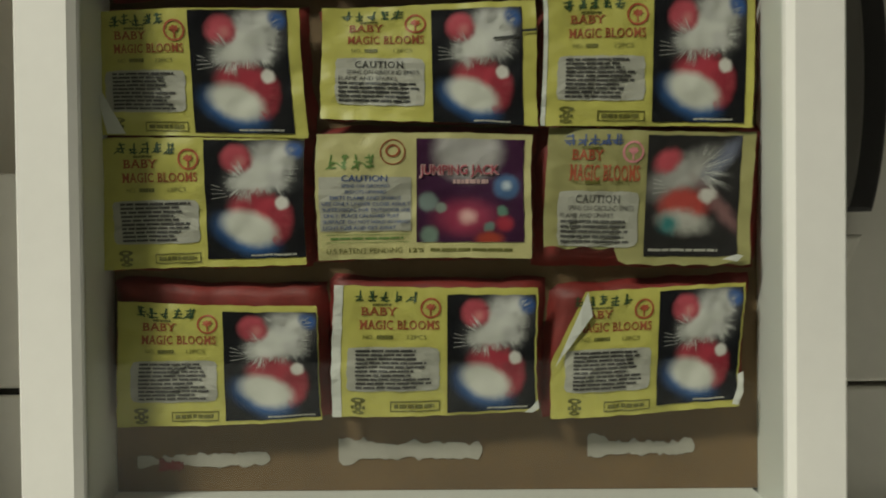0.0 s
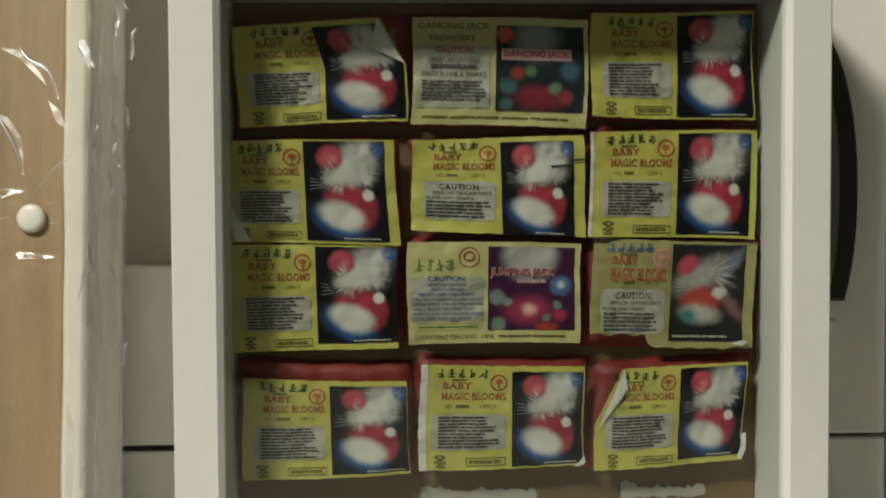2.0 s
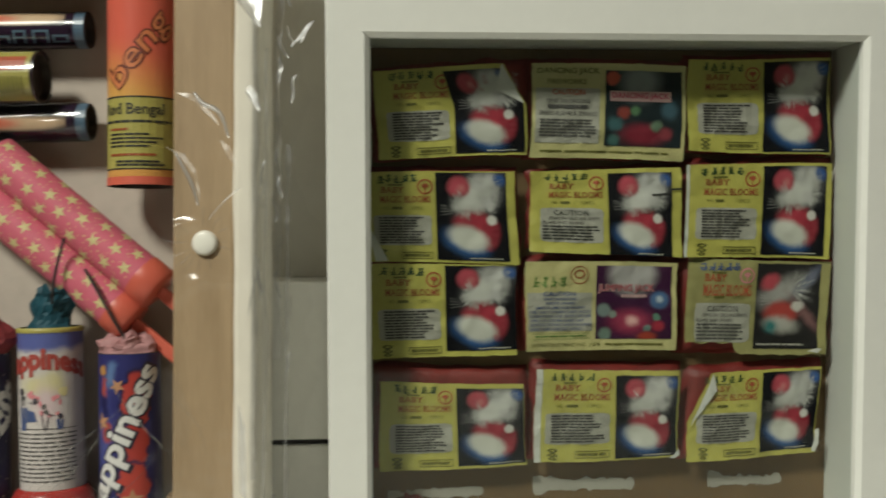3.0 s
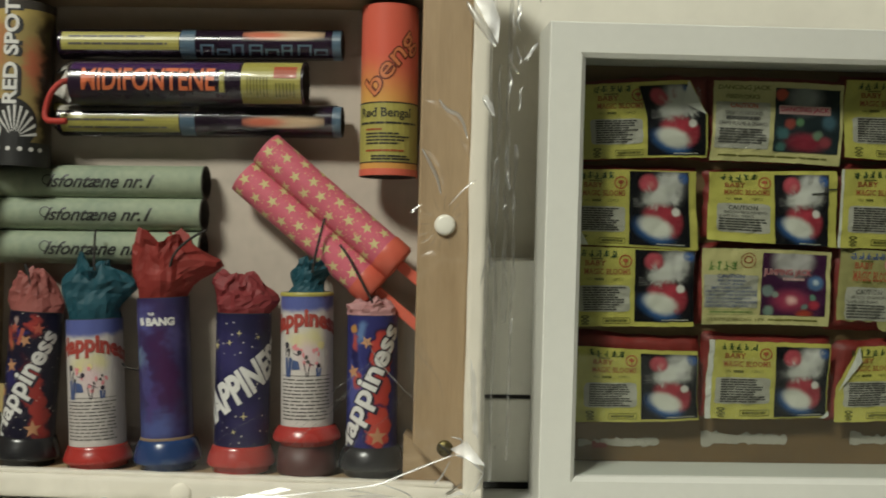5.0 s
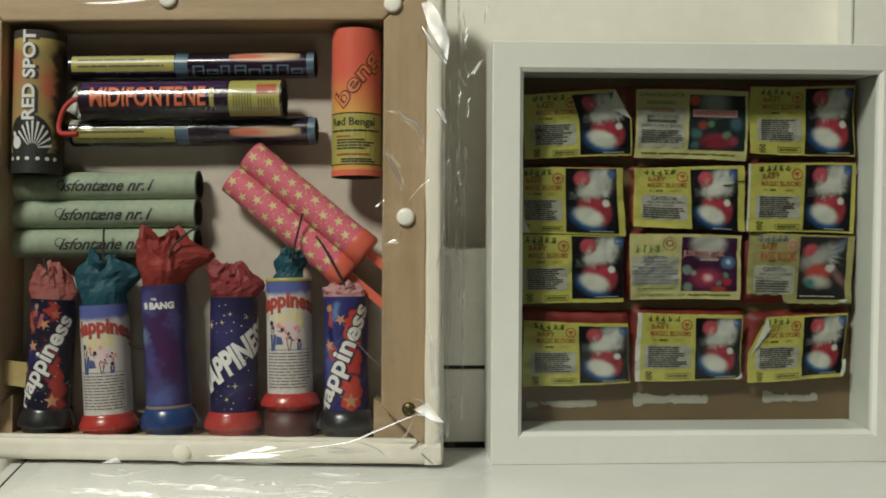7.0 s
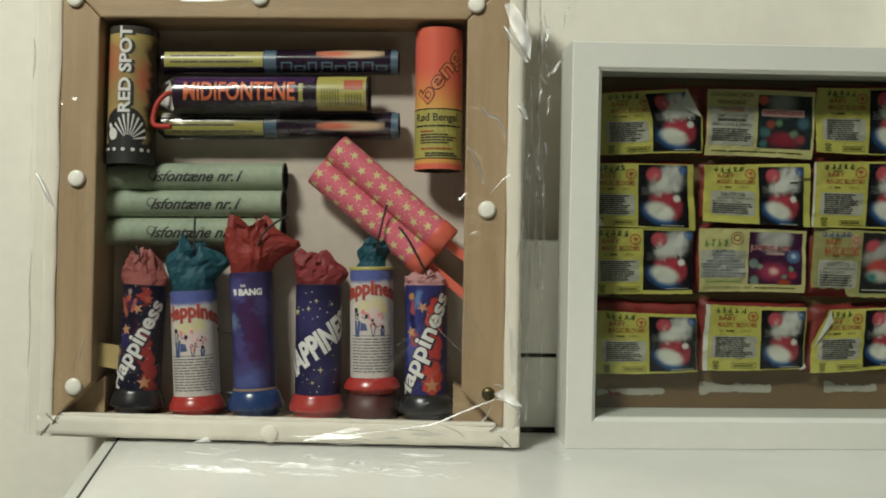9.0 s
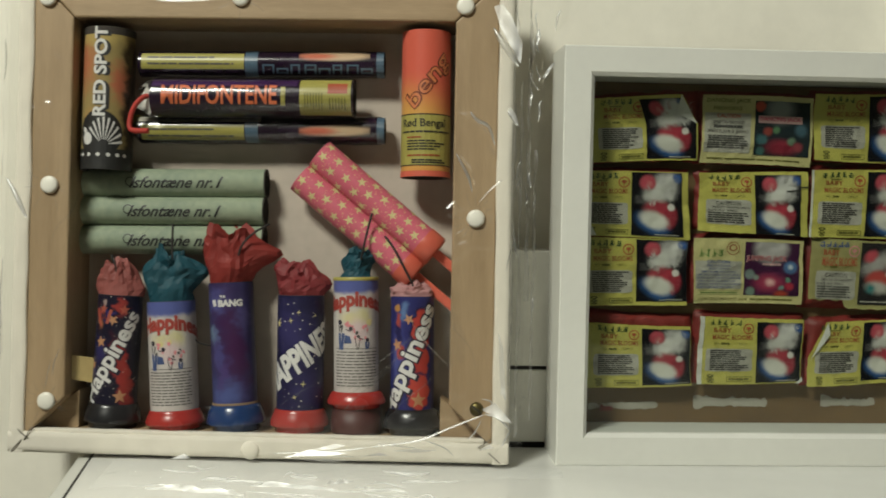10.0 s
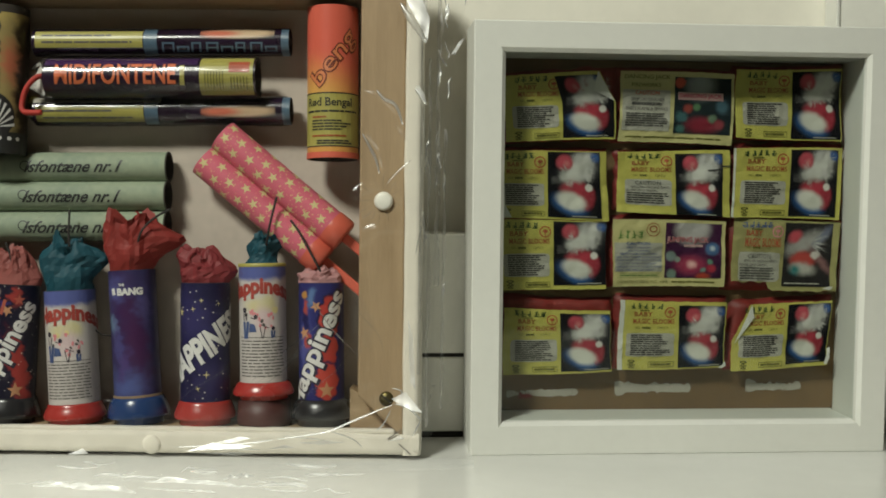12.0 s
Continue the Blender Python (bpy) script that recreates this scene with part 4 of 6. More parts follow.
        ink("frame_rule", join_flat([flat_rect(0.04, 0.43, 0.195, 0.199), flat_rect(0.04, 0.43, 0.135, 0.139), word_bars(rng, 0.06, 0.41, 0.155, 0.18, 1, 0.7, ragged=0.02)]), INKPALEGREEN)
        ink("lettering_outline", flat_text("JUMPING JACK", 0.378, 0.112, 0.665, 0.70, fat=0.05), BANNERPINK, 0.00065, "pale pink outline")
        ink("lettering", flat_text("JUMPING JACK", 0.365, 0.092, 0.665, 0.70, fat=0.0), INKCRIMSON, 0.00095)
        ink("banner_bars", word_bars(rng, 0.635, 0.80, 0.60, 0.638, 1, 0.9, 0.02, 0.02), BANNERPINK, 0.0006)
    else:
        ink("lettering", flat_text("DANCING JACK", 0.40, 0.075, 0.235, 0.915, fat=0.02), INKOLIVE)
        ink("lettering", flat_text("FIREWORKS", 0.25, 0.055, 0.225, 0.81, fat=0.02), INKOLIVE)
        ink("text_panel", flat_rect(0.02, 0.44, 0.16, 0.74), PAPERWHITE, note="pale panel of small print")
        ink("lettering", flat_text("CAUTION", 0.21, 0.06, 0.235, 0.70, fat=0.02), INKRED, L2 + 0.00030)
        ink("fine_print", join_flat([flat_text("SPINS ON GROUND", 0.29, 0.045, 0.235, 0.605), word_bars(rng, 0.10, 0.37, 0.52, 0.57, 1, 0.8, ragged=0.02), flat_text("EMITS FLAME & SPARKS", 0.37, 0.045, 0.235, 0.475), word_bars(rng, 0.05, 0.42, 0.22, 0.42, 6, 0.6, ragged=0.1)]), INKGREY, L2 + 0.00030)
        ink("fine_print", word_bars(rng, 0.06, 0.90, 0.055, 0.09, 1, 0.6, ragged=0.02), INKOLIVE)
        ink("banner", flat_rect(0.505, 0.905, 0.615, 0.722), BANNERPINK, 0.00065, "pale pink banner")
        ink("lettering", flat_text("DANCING JACK", 0.375, 0.075, 0.705, 0.668, fat=0.02), INKCRIMSON, 0.00095)
    return ob


PLAIN = "yellow firework packet with red tissue and spark photograph"
packet("firework_packet", [(20, 223), (88, 227), (88.5, 186), (22, 184)], "baby", 1, (0.52, 0.985, 0.03, 0.95), "yellow firework packet with its white corner turned over", ear="tr")
packet("firework_packet", [(91, 227), (161, 226), (160, 183), (90, 185)], "dance", 2, (0.475, 0.975, 0.14, 0.93), "pale yellow firework packet with a dark coloured-ball photograph")
packet("firework_packet", [(162, 229), (228, 230), (228, 186), (162, 188)], "baby", 3, (0.525, 0.99, 0.02, 0.97), "yellow firework packet in shade with red tissue wrapper")
packet("firework_packet", [(15, 178), (83, 179), (85, 137), (16, 138)], "baby", 4, (0.47, 0.94, 0.03, 0.985), "yellow firework packet with a curled pale edge", ear="bl", lean=0.002)
packet("firework_packet", [(90, 179), (159, 180), (160, 139), (90, 143)], "caution", 5, (0.515, 0.935, 0.0, 0.95), "yellow firework packet with large caution panel and buckled label", lean=-0.004)
packet("firework_packet", [(162, 182), (230, 182), (229, 138), (161, 140)], "baby", 6, (0.52, 0.96, 0.03, 0.97), PLAIN, margin=0.02)
packet("firework_packet", [(16, 137), (84, 137), (84, 96), (18, 94)], "baby", 7, (0.52, 1.0, 0.06, 0.985), PLAIN)
packet("firework_packet", [(88, 138), (158, 137), (157, 97), (88, 97)], "jump", 8, (0.465, 0.965, 0.13, 0.955), "pale yellow firework packet with a purple coloured-ball photograph")
packet("firework_packet", [(163, 139), (230, 137), (227, 94), (161, 95)], "faded", 9, (0.485, 0.935, 0.07, 0.97), "faded yellow firework packet with a torn lower edge", torn=True, back=(0.006, 0.003), nick=((0.86, 0.05), (0.93, 0.03), (0.96, 0.075), (0.93, 0.085)))
packet("firework_packet", [(22, 84), (87, 82), (89, 45), (22, 43)], "baby", 10, (0.53, 0.995, 0.03, 0.945), "yellow firework packet hanging slightly askew over red tissue", back=(0.003, 0.009))
packet("firework_packet", [(93, 89), (159, 87), (159, 47), (92, 46)], "baby", 11, (0.56, 0.99, 0.02, 0.945), "yellow firework packet with a bare white paper edge", margin=0.045, nick=((0.93, 0.0), (0.965, 0.035), (1.0, 0.10), (1.003, 0.03), (0.97, -0.01)))
packet("firework_packet", [(165, 86), (226, 88), (224, 48), (163, 45)], "baby", 12, (0.555, 0.99, 0.06, 0.97), "yellow firework packet with a folded white corner", ear="tl", nick=((0.955, 0.03), (0.985, 0.16), (0.99, 0.27), (1.02, 0.29), (1.015, 0.12), (0.99, 0.02)))

# ---- the stretched canvas used as a display box ----
CANVAS = pose(-0.3293, 0.0153, 0, -3.99, 0, -4.92)


def spot(u, w, d, rx=0, ry=0, rz=0):
    """A pose in the canvas box: millimetres along it, up it and into it."""
    return CANVAS @ pose(u / 1000, d / 1000, w / 1000, rx, ry, rz)


def mm(points):
    return [(x / 1000, z / 1000) for x, z in points]


shadow_box = thing("canvas_box", CANVAS, "back of a stretched white canvas used as display box", "display box")
IL, IR, IT, IB = 33.5, 264.5, 266.0, 17.0
part("stretcher_bar", prism(mm([(9.5, 13), (IL, 37), (IL, IT), (9.5, 290.5)]), 0.0, 0.0355, 0.0012), PINE, shadow_box, "upright pale pine stretcher bar with mitred end")
part("stretcher_bar", prism(mm([(290.5, 13), (290.5, 290.5), (IR, IT), (IR, 37)]), 0.0, 0.0355, 0.0012), PINE, shadow_box, "upright pale pine stretcher bar with mitred end")
part("stretcher_bar", prism(mm([(10, 290.5), (IL + 0.5, IT), (IR - 0.5, IT), (290, 290.5)]), 0.0, 0.0355, 0.0012), PINE_ACROSS, shadow_box, "upper pale pine stretcher bar")
part("stretcher_bar", box(0.0095, 0.2905, 0.006, 0.0355, 0.0035, 0.0170, 0.001), PINE_ACROSS, shadow_box, "lower pine stretcher bar under folded canvas")
part("corner_block", prism(mm([(10.5, 17.1), (38, 17.1), (38, 40), (33.6, 36.5)]), 0.012, 0.034), PINE_ACROSS, shadow_box, "pine corner wedge")
part("corner_block", prism(mm([(289.5, 17.1), (264.6, 36.5), (259, 40), (259, 17.1)]), 0.012, 0.034), PINE_ACROSS, shadow_box, "pine corner wedge")
part("canvas_sheet", box(0.0, 0.300, 0.0358, 0.0366, 0.0030, 0.300), CANVAS_INSIDE, shadow_box, "cream back of the canvas cloth")


def cloth_edge(p0, p1, inward, wide, seed):
    """Canvas folded round an outer edge: down the side and a little way across the front, softly uneven."""
    a, c, n = Vector((p0[0] / 1000, 0, p0[1] / 1000)), Vector((p1[0] / 1000, 0, p1[1] / 1000)), Vector((inward[0], 0, inward[1]))
    prof = [(0.0, 0.0355), (-0.0006, 0.02), (-0.0006, 0.004), (0.0002, 0.0004), (0.002, -0.0010), (wide * 0.5, -0.0011), (wide - 0.0006, -0.0010), (wide, -0.0002), (wide, 0.002)]

    def f(s, t):
        k = t * (len(prof) - 1)
        i = min(int(k), len(prof) - 2)
        q, y = [prof[i][j] + (prof[i + 1][j] - prof[i][j]) * (k - i) for j in (0, 1)]
        v = noise.noise(Vector((s * 11, t * 2, seed)))
        q2 = q + (0.0009 * noise.noise(Vector((s * 8, 5, seed))) if t > 0.7 else 0.0004 * v)
        return a.lerp(c, s) + n * q2 + Vector((0, y - 0.0005 * max(0, v) * (1 if t > 0.3 else 0), 0))
    bm = grid(60, 16, f, False)
    bmesh.ops.recalc_face_normals(bm, faces=bm.faces[:])
    return bm


part("canvas_edge", cloth_edge((0, 3.2), (0, 300), (1, 0), 0.0098, 1), CANVAS_CLOTH, shadow_box, "folded white canvas edge", True)
part("canvas_edge", cloth_edge((300, 3.2), (300, 300), (-1, 0), 0.0096, 2), CANVAS_CLOTH, shadow_box, "folded white canvas edge", True)
part("canvas_edge", cloth_edge((0, 300), (300, 300), (0, -1), 0.0096, 3), CANVAS_CLOTH, shadow_box, "folded white canvas edge", True)
part("canvas_edge", cloth_edge((0, 3.2), (300, 3.2), (0, 1), 0.0125, 4), CANVAS_CLOTH, shadow_box, "wide folded white canvas edge", True)
part("canvas_hem", box(0.014, 0.286, 0.0004, 0.006, 0.0152, 0.0178, 0.0008), CANVAS_CLOTH, shadow_box, "raw hem of the folded canvas")

for u, w, turn in ((5.5, 7.5, -50), (9.5, 14.5, 40), (12.5, 14.8, -60), (292, 7, 42), (286, 15.5, -35)):
    st = part("staple", tube_line([(-0.0040, 0.001, 0), (-0.0038, -0.0005, 0), (0.0038, -0.0005, 0), (0.0040, 0.001, 0)], 0.00032), STEEL, shadow_box, "small steel staple")
    st.matrix_local = pose(u / 1000, -0.0013, w / 1000, 0, turn, 0)

pin = thing("push_pin", spot(17.9, 277.5, 0), "white round-headed push pin holding clear film", "push pin", "push pins on the canvas box")
part("pin_head", lathe([(0.0, -0.0022), (0.0036, -0.0021), (0.0048, -0.0017), (0.0054, -0.0009), (0.0054, -0.0003), (0.0, -0.0002)], 24), PINWHITE, pin, smooth=True).rotation_euler = (radians(-90), 0, 0)
pin.matrix_world = spot(17.9, 277.5, -0.6)
part("pin_shaft", lathe([(0.0006, 0.0), (0.0006, 0.006), (0.0, 0.007)], 8), STEEL, pin).rotation_euler = (radians(-90), 0, 0)
for u, w in ((134.9, 279), (270, 275.1), (21.5, 164.3), (278.4, 148.5), (22.9, 34.4)):
    copy_thing(pin, spot(u, w, -0.6))
covered = thing("push_pin", spot(146.7, 8.0, -0.9), "push pin hidden under the folded canvas edge and film", "push pin", "push pins on the canvas box")
part("pin_head", lathe([(0.0, -0.0018), (0.0036, -0.0017), (0.0048, -0.0013), (0.0054, -0.0006), (0.0056, 0.0), (0.0, 0.0002)], 24), CANVAS_CLOTH, covered, "flat head of canvas colour", smooth=True).rotation_euler = (radians(-90), 0, 0)

screw = thing("brass_screw", spot(281, 35.5, 0), "dull brass round-headed screw in the pine bar", "screw")
part("screw_head", lathe([(0.0, -0.0018), (0.0026, -0.0014), (0.0042, -0.0003), (0.0042, 0.0), (0.0, 0.0004)], 20), BRASS, screw, smooth=True).rotation_euler = (radians(-90), 0, 0)
part("screw_slot", box(-0.0035, 0.0035, -0.0019, -0.0012, -0.0004, 0.0004), DARKGAP, screw).rotation_euler = (0, radians(40), 0)

tape = thing("tape_piece", spot(45, 54, 9), "small piece of yellowed sticky tape", "tape")
part("tape", grid(6, 3, lambda s, t: Vector((-0.011 + 0.023 * s, 0.0015 * math.sin(3 * s) + 0.004 * s, -0.0075 + 0.015 * t - 0.004 * s + 0.0012 * math.sin(9 * t) * s))), TAPE, tape, smooth=True)


# ---- the tubes in the canvas box ----
def tube_body(parent, r, length, mat, name="tube", label="", seg=40, end=DARKEND, cap0=True, cap1=True):
    ob = part(name, lathe([(r, 0), (r, length * 0.25), (r, length * 0.5), (r, length * 0.75), (r, length)], seg, True), mat, parent, label, True)
    for z, s, on in ((0, 1, cap0), (length, -1, cap1)):
        if on:
            part("tube_end", lathe([(r, z), (r - 0.0012, z), (r - 0.0014, z + s * 0.004), (0, z + s * 0.004)], seg), end, parent, "dark open end of the tube")
    return ob


def band(parent, name, r, z0, z1, mat, lift=0.0001, label=""):
    return part(name, lathe([(r + lift, z0), (r + lift, z1)], 40, True), mat, parent, label, True)


def ink_on(parent, name, flat, r, mat, lift=0.0002, label=""):
    return part(name, on_tube(flat, r, lift), mat, parent, label)


def crumple(r0, h, wide, seed, lean=(0, 0), neck=0.75, lobes=(), folds=0.30):
    """A bunch of gathered tissue paper on top of a tube, at z from 0 up: a pinched neck and loose angular folds. lobes: degrees round (-90 faces out), height, reach."""

    def f(s, t):
        a = s * 2 * math.pi
        c = Vector((math.cos(a), math.sin(a), 0))
        r = r0 * (1 - t) ** 2 + r0 * neck * 2 * t * (1 - t) + wide * t
        r *= 1 + folds * (0.25 + t) * (1.9 * abs(noise.noise(c * 1.6 + Vector((seed, 0, t * 1.9)))) - 0.5) + 0.10 * (0.2 + t) * noise.noise(c * 4 + Vector((0, seed, t * 6)))
        z = h * t * (1 + 0.35 * t * noise.noise(c * 1.3 + Vector((seed * 2, 3, 0)))) + 0.0016 * noise.noise(c * 2.2 + Vector((3, seed, t * 5)))
        x, y = r * c.x + lean[0] * t * t, r * c.y * 0.8 + lean[1] * t * t
        for deg, tt, reach in lobes:
            k = reach * math.exp(-((t - tt) / 0.22) ** 2) * max(0.0, math.cos(a - radians(deg))) ** 5
            x, y = x + k * math.cos(radians(deg)), y + k * math.sin(radians(deg)) * 0.5
        k = 0.0011 * (0.3 + t)
        return Vector((x, y, z)) + k * noise.noise_vector(c * 6 + Vector((seed, t * 9, 0)))

    def closed(s, t):
        if t <= 0.8:
            return f(s, t / 0.8)
        # the folded-in top
        p, k = f(s, 1.0), (t - 0.8) / 0.2
        mid = Vector((lean[0], lean[1], h * 0.72))
        return p.lerp(mid, k * 0.92)
    bm = grid(30, 13, closed, False)
    bmesh.ops.remove_doubles(bm, verts=bm.verts[:], dist=1e-6)
    return bm


# tall yellow tube with a black fan emblem
t1 = thing("firework_tube", spot(49.6, 174.6, 16.2, 0, 0.6, 0), "yellow blotched cardboard firework tube with black fan emblem", "firework")
b1 = tube_body(t1, 0.0152, 0.0866, SPOTPRINT)
band(b1, "black_band", 0.0152, 0.0, 0.0125, BLACKGLOSS, label="black lower band")
ink_on(b1, "dot_row", join_flat([flat_oval(x, 0.0088, 0.0013, 0.0012, n=10) for x in (-0.0165, -0.0115, -0.006, 0, 0.006, 0.0115, 0.0165)]), 0.0152, INKWHITE)
fan = ink_on(b1, "fan_emblem", flat_oval(0.0, 0.0215, 0.0142, 0.0142, n=28), 0.0152, BLACKGLOSS, 0.0002, "black round fan emblem")
rays = []
for k in range(9):
    a = radians(8 + k * 17)
    rays.append(([(0.003 + 0.003 * math.cos(a - 0.06), 0.015 + 0.003 * math.sin(a - 0.06)), (0.003 + 0.0125 * math.cos(a - 0.09) * 0.9, 0.015 + 0.0185 * math.sin(a - 0.08) * 0.9), (0.003 + 0.0125 * math.cos(a + 0.03) * 0.9, 0.015 + 0.0185 * math.sin(a + 0.03) * 0.9), (0.003 + 0.003 * math.cos(a + 0.05), 0.015 + 0.003 * math.sin(a + 0.05))], [(0, 1, 2, 3)]))
ink_on(b1, "fan_rays", join_flat(rays), 0.0152, INKWHITE, 0.0003)
ink_on(b1, "emblem_mark", join_flat([flat_oval(-0.0075, 0.0185, 0.0034, 0.0040, 15, 12), flat_oval(-0.0095, 0.0235, 0.0014, 0.0022, 30, 10)]), 0.0152, INKWHITE, 0.0003)
ink_on(b1, "lettering_shadow", flat_text("RED SPOT", 0.0545, 0.0090, 0.0012, 0.0588, 90, fat=0.05), 0.0152, INKBLACK, 0.0002)
ink_on(b1, "lettering", flat_text("RED SPOT", 0.0545, 0.0080, -0.0004, 0.0594, 90, fat=0.03), 0.0152, INKWHITE, 0.0003)
band(b1, "dark_top", 0.0152, 0.082, 0.0867, DARKEND, label="dark upper rim")


# two slim dark tubes with yellow labels
def slim_tube(u, w, turn, note, rolled):
    ob = thing("firework_tube", spot(u, w, 24.5, 0, 90 - 0.55, 0), note, "firework", "slim dark firework tubes")
    r, ln = 0.0081, 0.1525
    body = tube_body(ob, r, ln, PURPLEBLACK)
    sh = 0.0 if not rolled else 0.0036
    fl = [flat_rect(-0.0062 + sh, 0.0042 + sh, 0.002, 0.066)]
    ink_on(body, "yellow_label", fl[0], r, LEMON, 0.00015, "yellow instruction label")
    rng = random.Random(5 + rolled)
    lines = []
    for x0, y1 in ((-0.0030 + sh, 0.048), (0.0010 + sh, 0.060)):
        p, f = word_bars(rng, 0.006, y1, -0.0006, 0.0006, 1, 0.9, ragged=0.02)
        lines.append(([(x0 - b, a) for a, b in p], f))
    ink_on(body, "fine_print", join_flat(lines), r, INKGREY, 0.0003)
    ink_on(body, "blue_band", flat_rect(-0.011, 0.011, 0.0665, 0.0745), r, STEELBLUE, 0.00015, "steel-blue band")
    ink_on(body, "blue_band", flat_rect(-0.013, 0.013, 0.148, ln), r, STEELBLUE, 0.00015, "steel-blue end band")
    fl2 = -0.0045 if not rolled else 0.0010
    bmf = grid(16, 8, lambda s, t: round_map(r, 0.00016)(fl2 + 0.0040 * (0.5 - t) * 2, 0.100 + 0.044 * s))
    part("flame_picture", bmf, PINEFLAME, body, "printed pale flame picture", True)
    if not rolled:
        bars = []
        for q in range(8):
            x0, x1, y0, y1 = 0.0775 + q * 0.0087, 0.0848 + q * 0.0087 - 0.0015 * (q % 3 == 2), 0.0012 + (0.0022 if q % 3 == 1 else 0.0), 0.0072
            bars += [flat_rect(x0, x0 + 0.0011, y0, y1, 3), flat_rect(x1 - 0.0011, x1, y0, y1, 3), flat_rect(x0, x1, y0, y0 + 0.0010)]
            if q % 2:
                bars.append(flat_rect(x0, x1, y0 + 0.0028, y0 + 0.0036))
        p, f = join_flat(bars)
        ink_on(body, "bold_bars", ([(b, a) for a, b in p], f), r, STEELBLUE, 0.0002, "large blue print")
    else:
        p, f = word_bars(rng, 0.012, 0.072, -0.0012, 0.0012, 1, 0.9, ragged=0.02)
        ink_on(body, "pale_band", flat_rect(-0.0098, -0.0044, 0.0, 0.076), r, PAPERWHITE, 0.00015, "pale yellow band")
        ink_on(body, "fine_print", ([(-0.0076 - b, a) for a, b in p], f), r, INKBLACK, 0.0003)
    return ob


slim_tube(67.6, 242.6, 0, "slim dark firework tube with yellow label and blue print", False)
low_tube = slim_tube(68.6, 201.6, 0, "slim dark firework tube with yellow label under clear wrap", True)

# dark purple fountain tube
t3 = thing("firework_tube", spot(79.2, 219.9, 14.5, 0, 90 - 0.55, 0), "dark purple firework tube with orange lettering and yellow panel", "firework")
b3 = tube_body(t3, 0.0113, 0.1235, PURPLEBLACK)
ink_on(b3, "purple_band", flat_rect(-0.019, -0.0062, 0.001, 0.090), 0.0113, material("purple_film", (0.05, 0.018, 0.08), 0.25, 0.3, 80, 0.05), 0.0001, "purple upper stripe")
ink_on(b3, "lettering", flat_text("MIDIFONTENE", 0.0705, 0.0126, -0.0010, 0.0425, 90, fat=0.02), 0.0113, material("orange_red_ink", (0.62, 0.16, 0.06), 0.4, 0.15, 200, 0), 0.0002, "orange-red lettering")
ink_on(b3, "fine_print", join_flat([([(x + b, a) for b, a in p], f) for x, (p, f) in ((0, word_bars(random.Random(2), -0.006, 0.006, 0.080, 0.083, 1, 0.9, ragged=0.01)),)]), 0.0113, LEMON, 0.0002)
ink_on(b3, "yellow_panel", flat_rect(-0.017, 0.0135, 0.0915, 0.1225), 0.0113, LEMON, 0.00015, "yellow print panel")
ink_on(b3, "small_picture", flat_rect(-0.0085, -0.0015, 0.1085, 0.1205), 0.0113, INKRED, 0.0003, "small dark red picture")
p, f = word_bars(random.Random(3), -0.002, 0.009, 0.094, 0.106, 7, 0.4, ragged=0.3)
ink_on(b3, "fine_print", (p, f), 0.0113, INKOLIVE, 0.0003)
p, f = word_bars(random.Random(4), 0.001, 0.0095, 0.109, 0.120, 6, 0.4, ragged=0.3)
ink_on(b3, "fine_print", (p, f), 0.0113, INKOLIVE, 0.0003)
part("fuse", tube_line([(0, -0.002, 0.003), (0.000, -0.006, -0.004), (0.006, -0.008, -0.0095), (0.015, -0.008, -0.0125), (0.021, -0.010, -0.0105), (0.0215, -0.011, 0.0)], 0.0017), REDFUSE, t3, "red fuse cord", True)

def clear_wrap(parent, r, length, seed, gathered):
    """Loose shiny wrap round a tube, its end drawn together past the tube's foot."""
    def f(s, t):
        a = 2 * math.pi * s
        z = -gathered + (length + gathered) * t
        rr = r + 0.0005 + 0.0005 * abs(noise.noise(Vector((math.cos(a) * 2, math.sin(a) * 2, t * 14 + seed)))) + 0.0004 * noise.noise(Vector((math.cos(a) * 5, math.sin(a) * 5, t * 5 + seed)))
        if z < 0:
            rr *= 1 + 0.55 * z / gathered + 0.25 * noise.noise(Vector((math.cos(a) * 3, math.sin(a) * 3, seed)))
        return Vector((rr * math.sin(a), -rr * math.cos(a), z))
    part("clear_wrap", grid(40, 60, f, False), WRAPFILM, parent, "shiny clear wrap with a gathered end", True).visible_shadow = False


clear_wrap(t3, 0.0113, 0.1240, 3.0, 0.009)
clear_wrap(low_tube, 0.0081, 0.1500, 8.0, 0.005)
part("wrap_end", grid(10, 10, lambda s, t: Vector((-0.006 + 0.014 * t + 0.002 * math.sin(5 * s), -0.004 - 0.003 * math.sin(3 * t + 4 * s), -0.013 * s * (0.4 + 0.6 * t) + 0.001))), FOLDWHITE, t3, "pale torn end of the wrap", True)
part("yellow_end", lathe([(0.0, 0.001), (0.0035, 0.0), (0.0042, -0.003), (0.0030, -0.008), (0.0, -0.009)], 14), LEMON, low_tube, "yellow paper plug", True).location.x = -0.0055

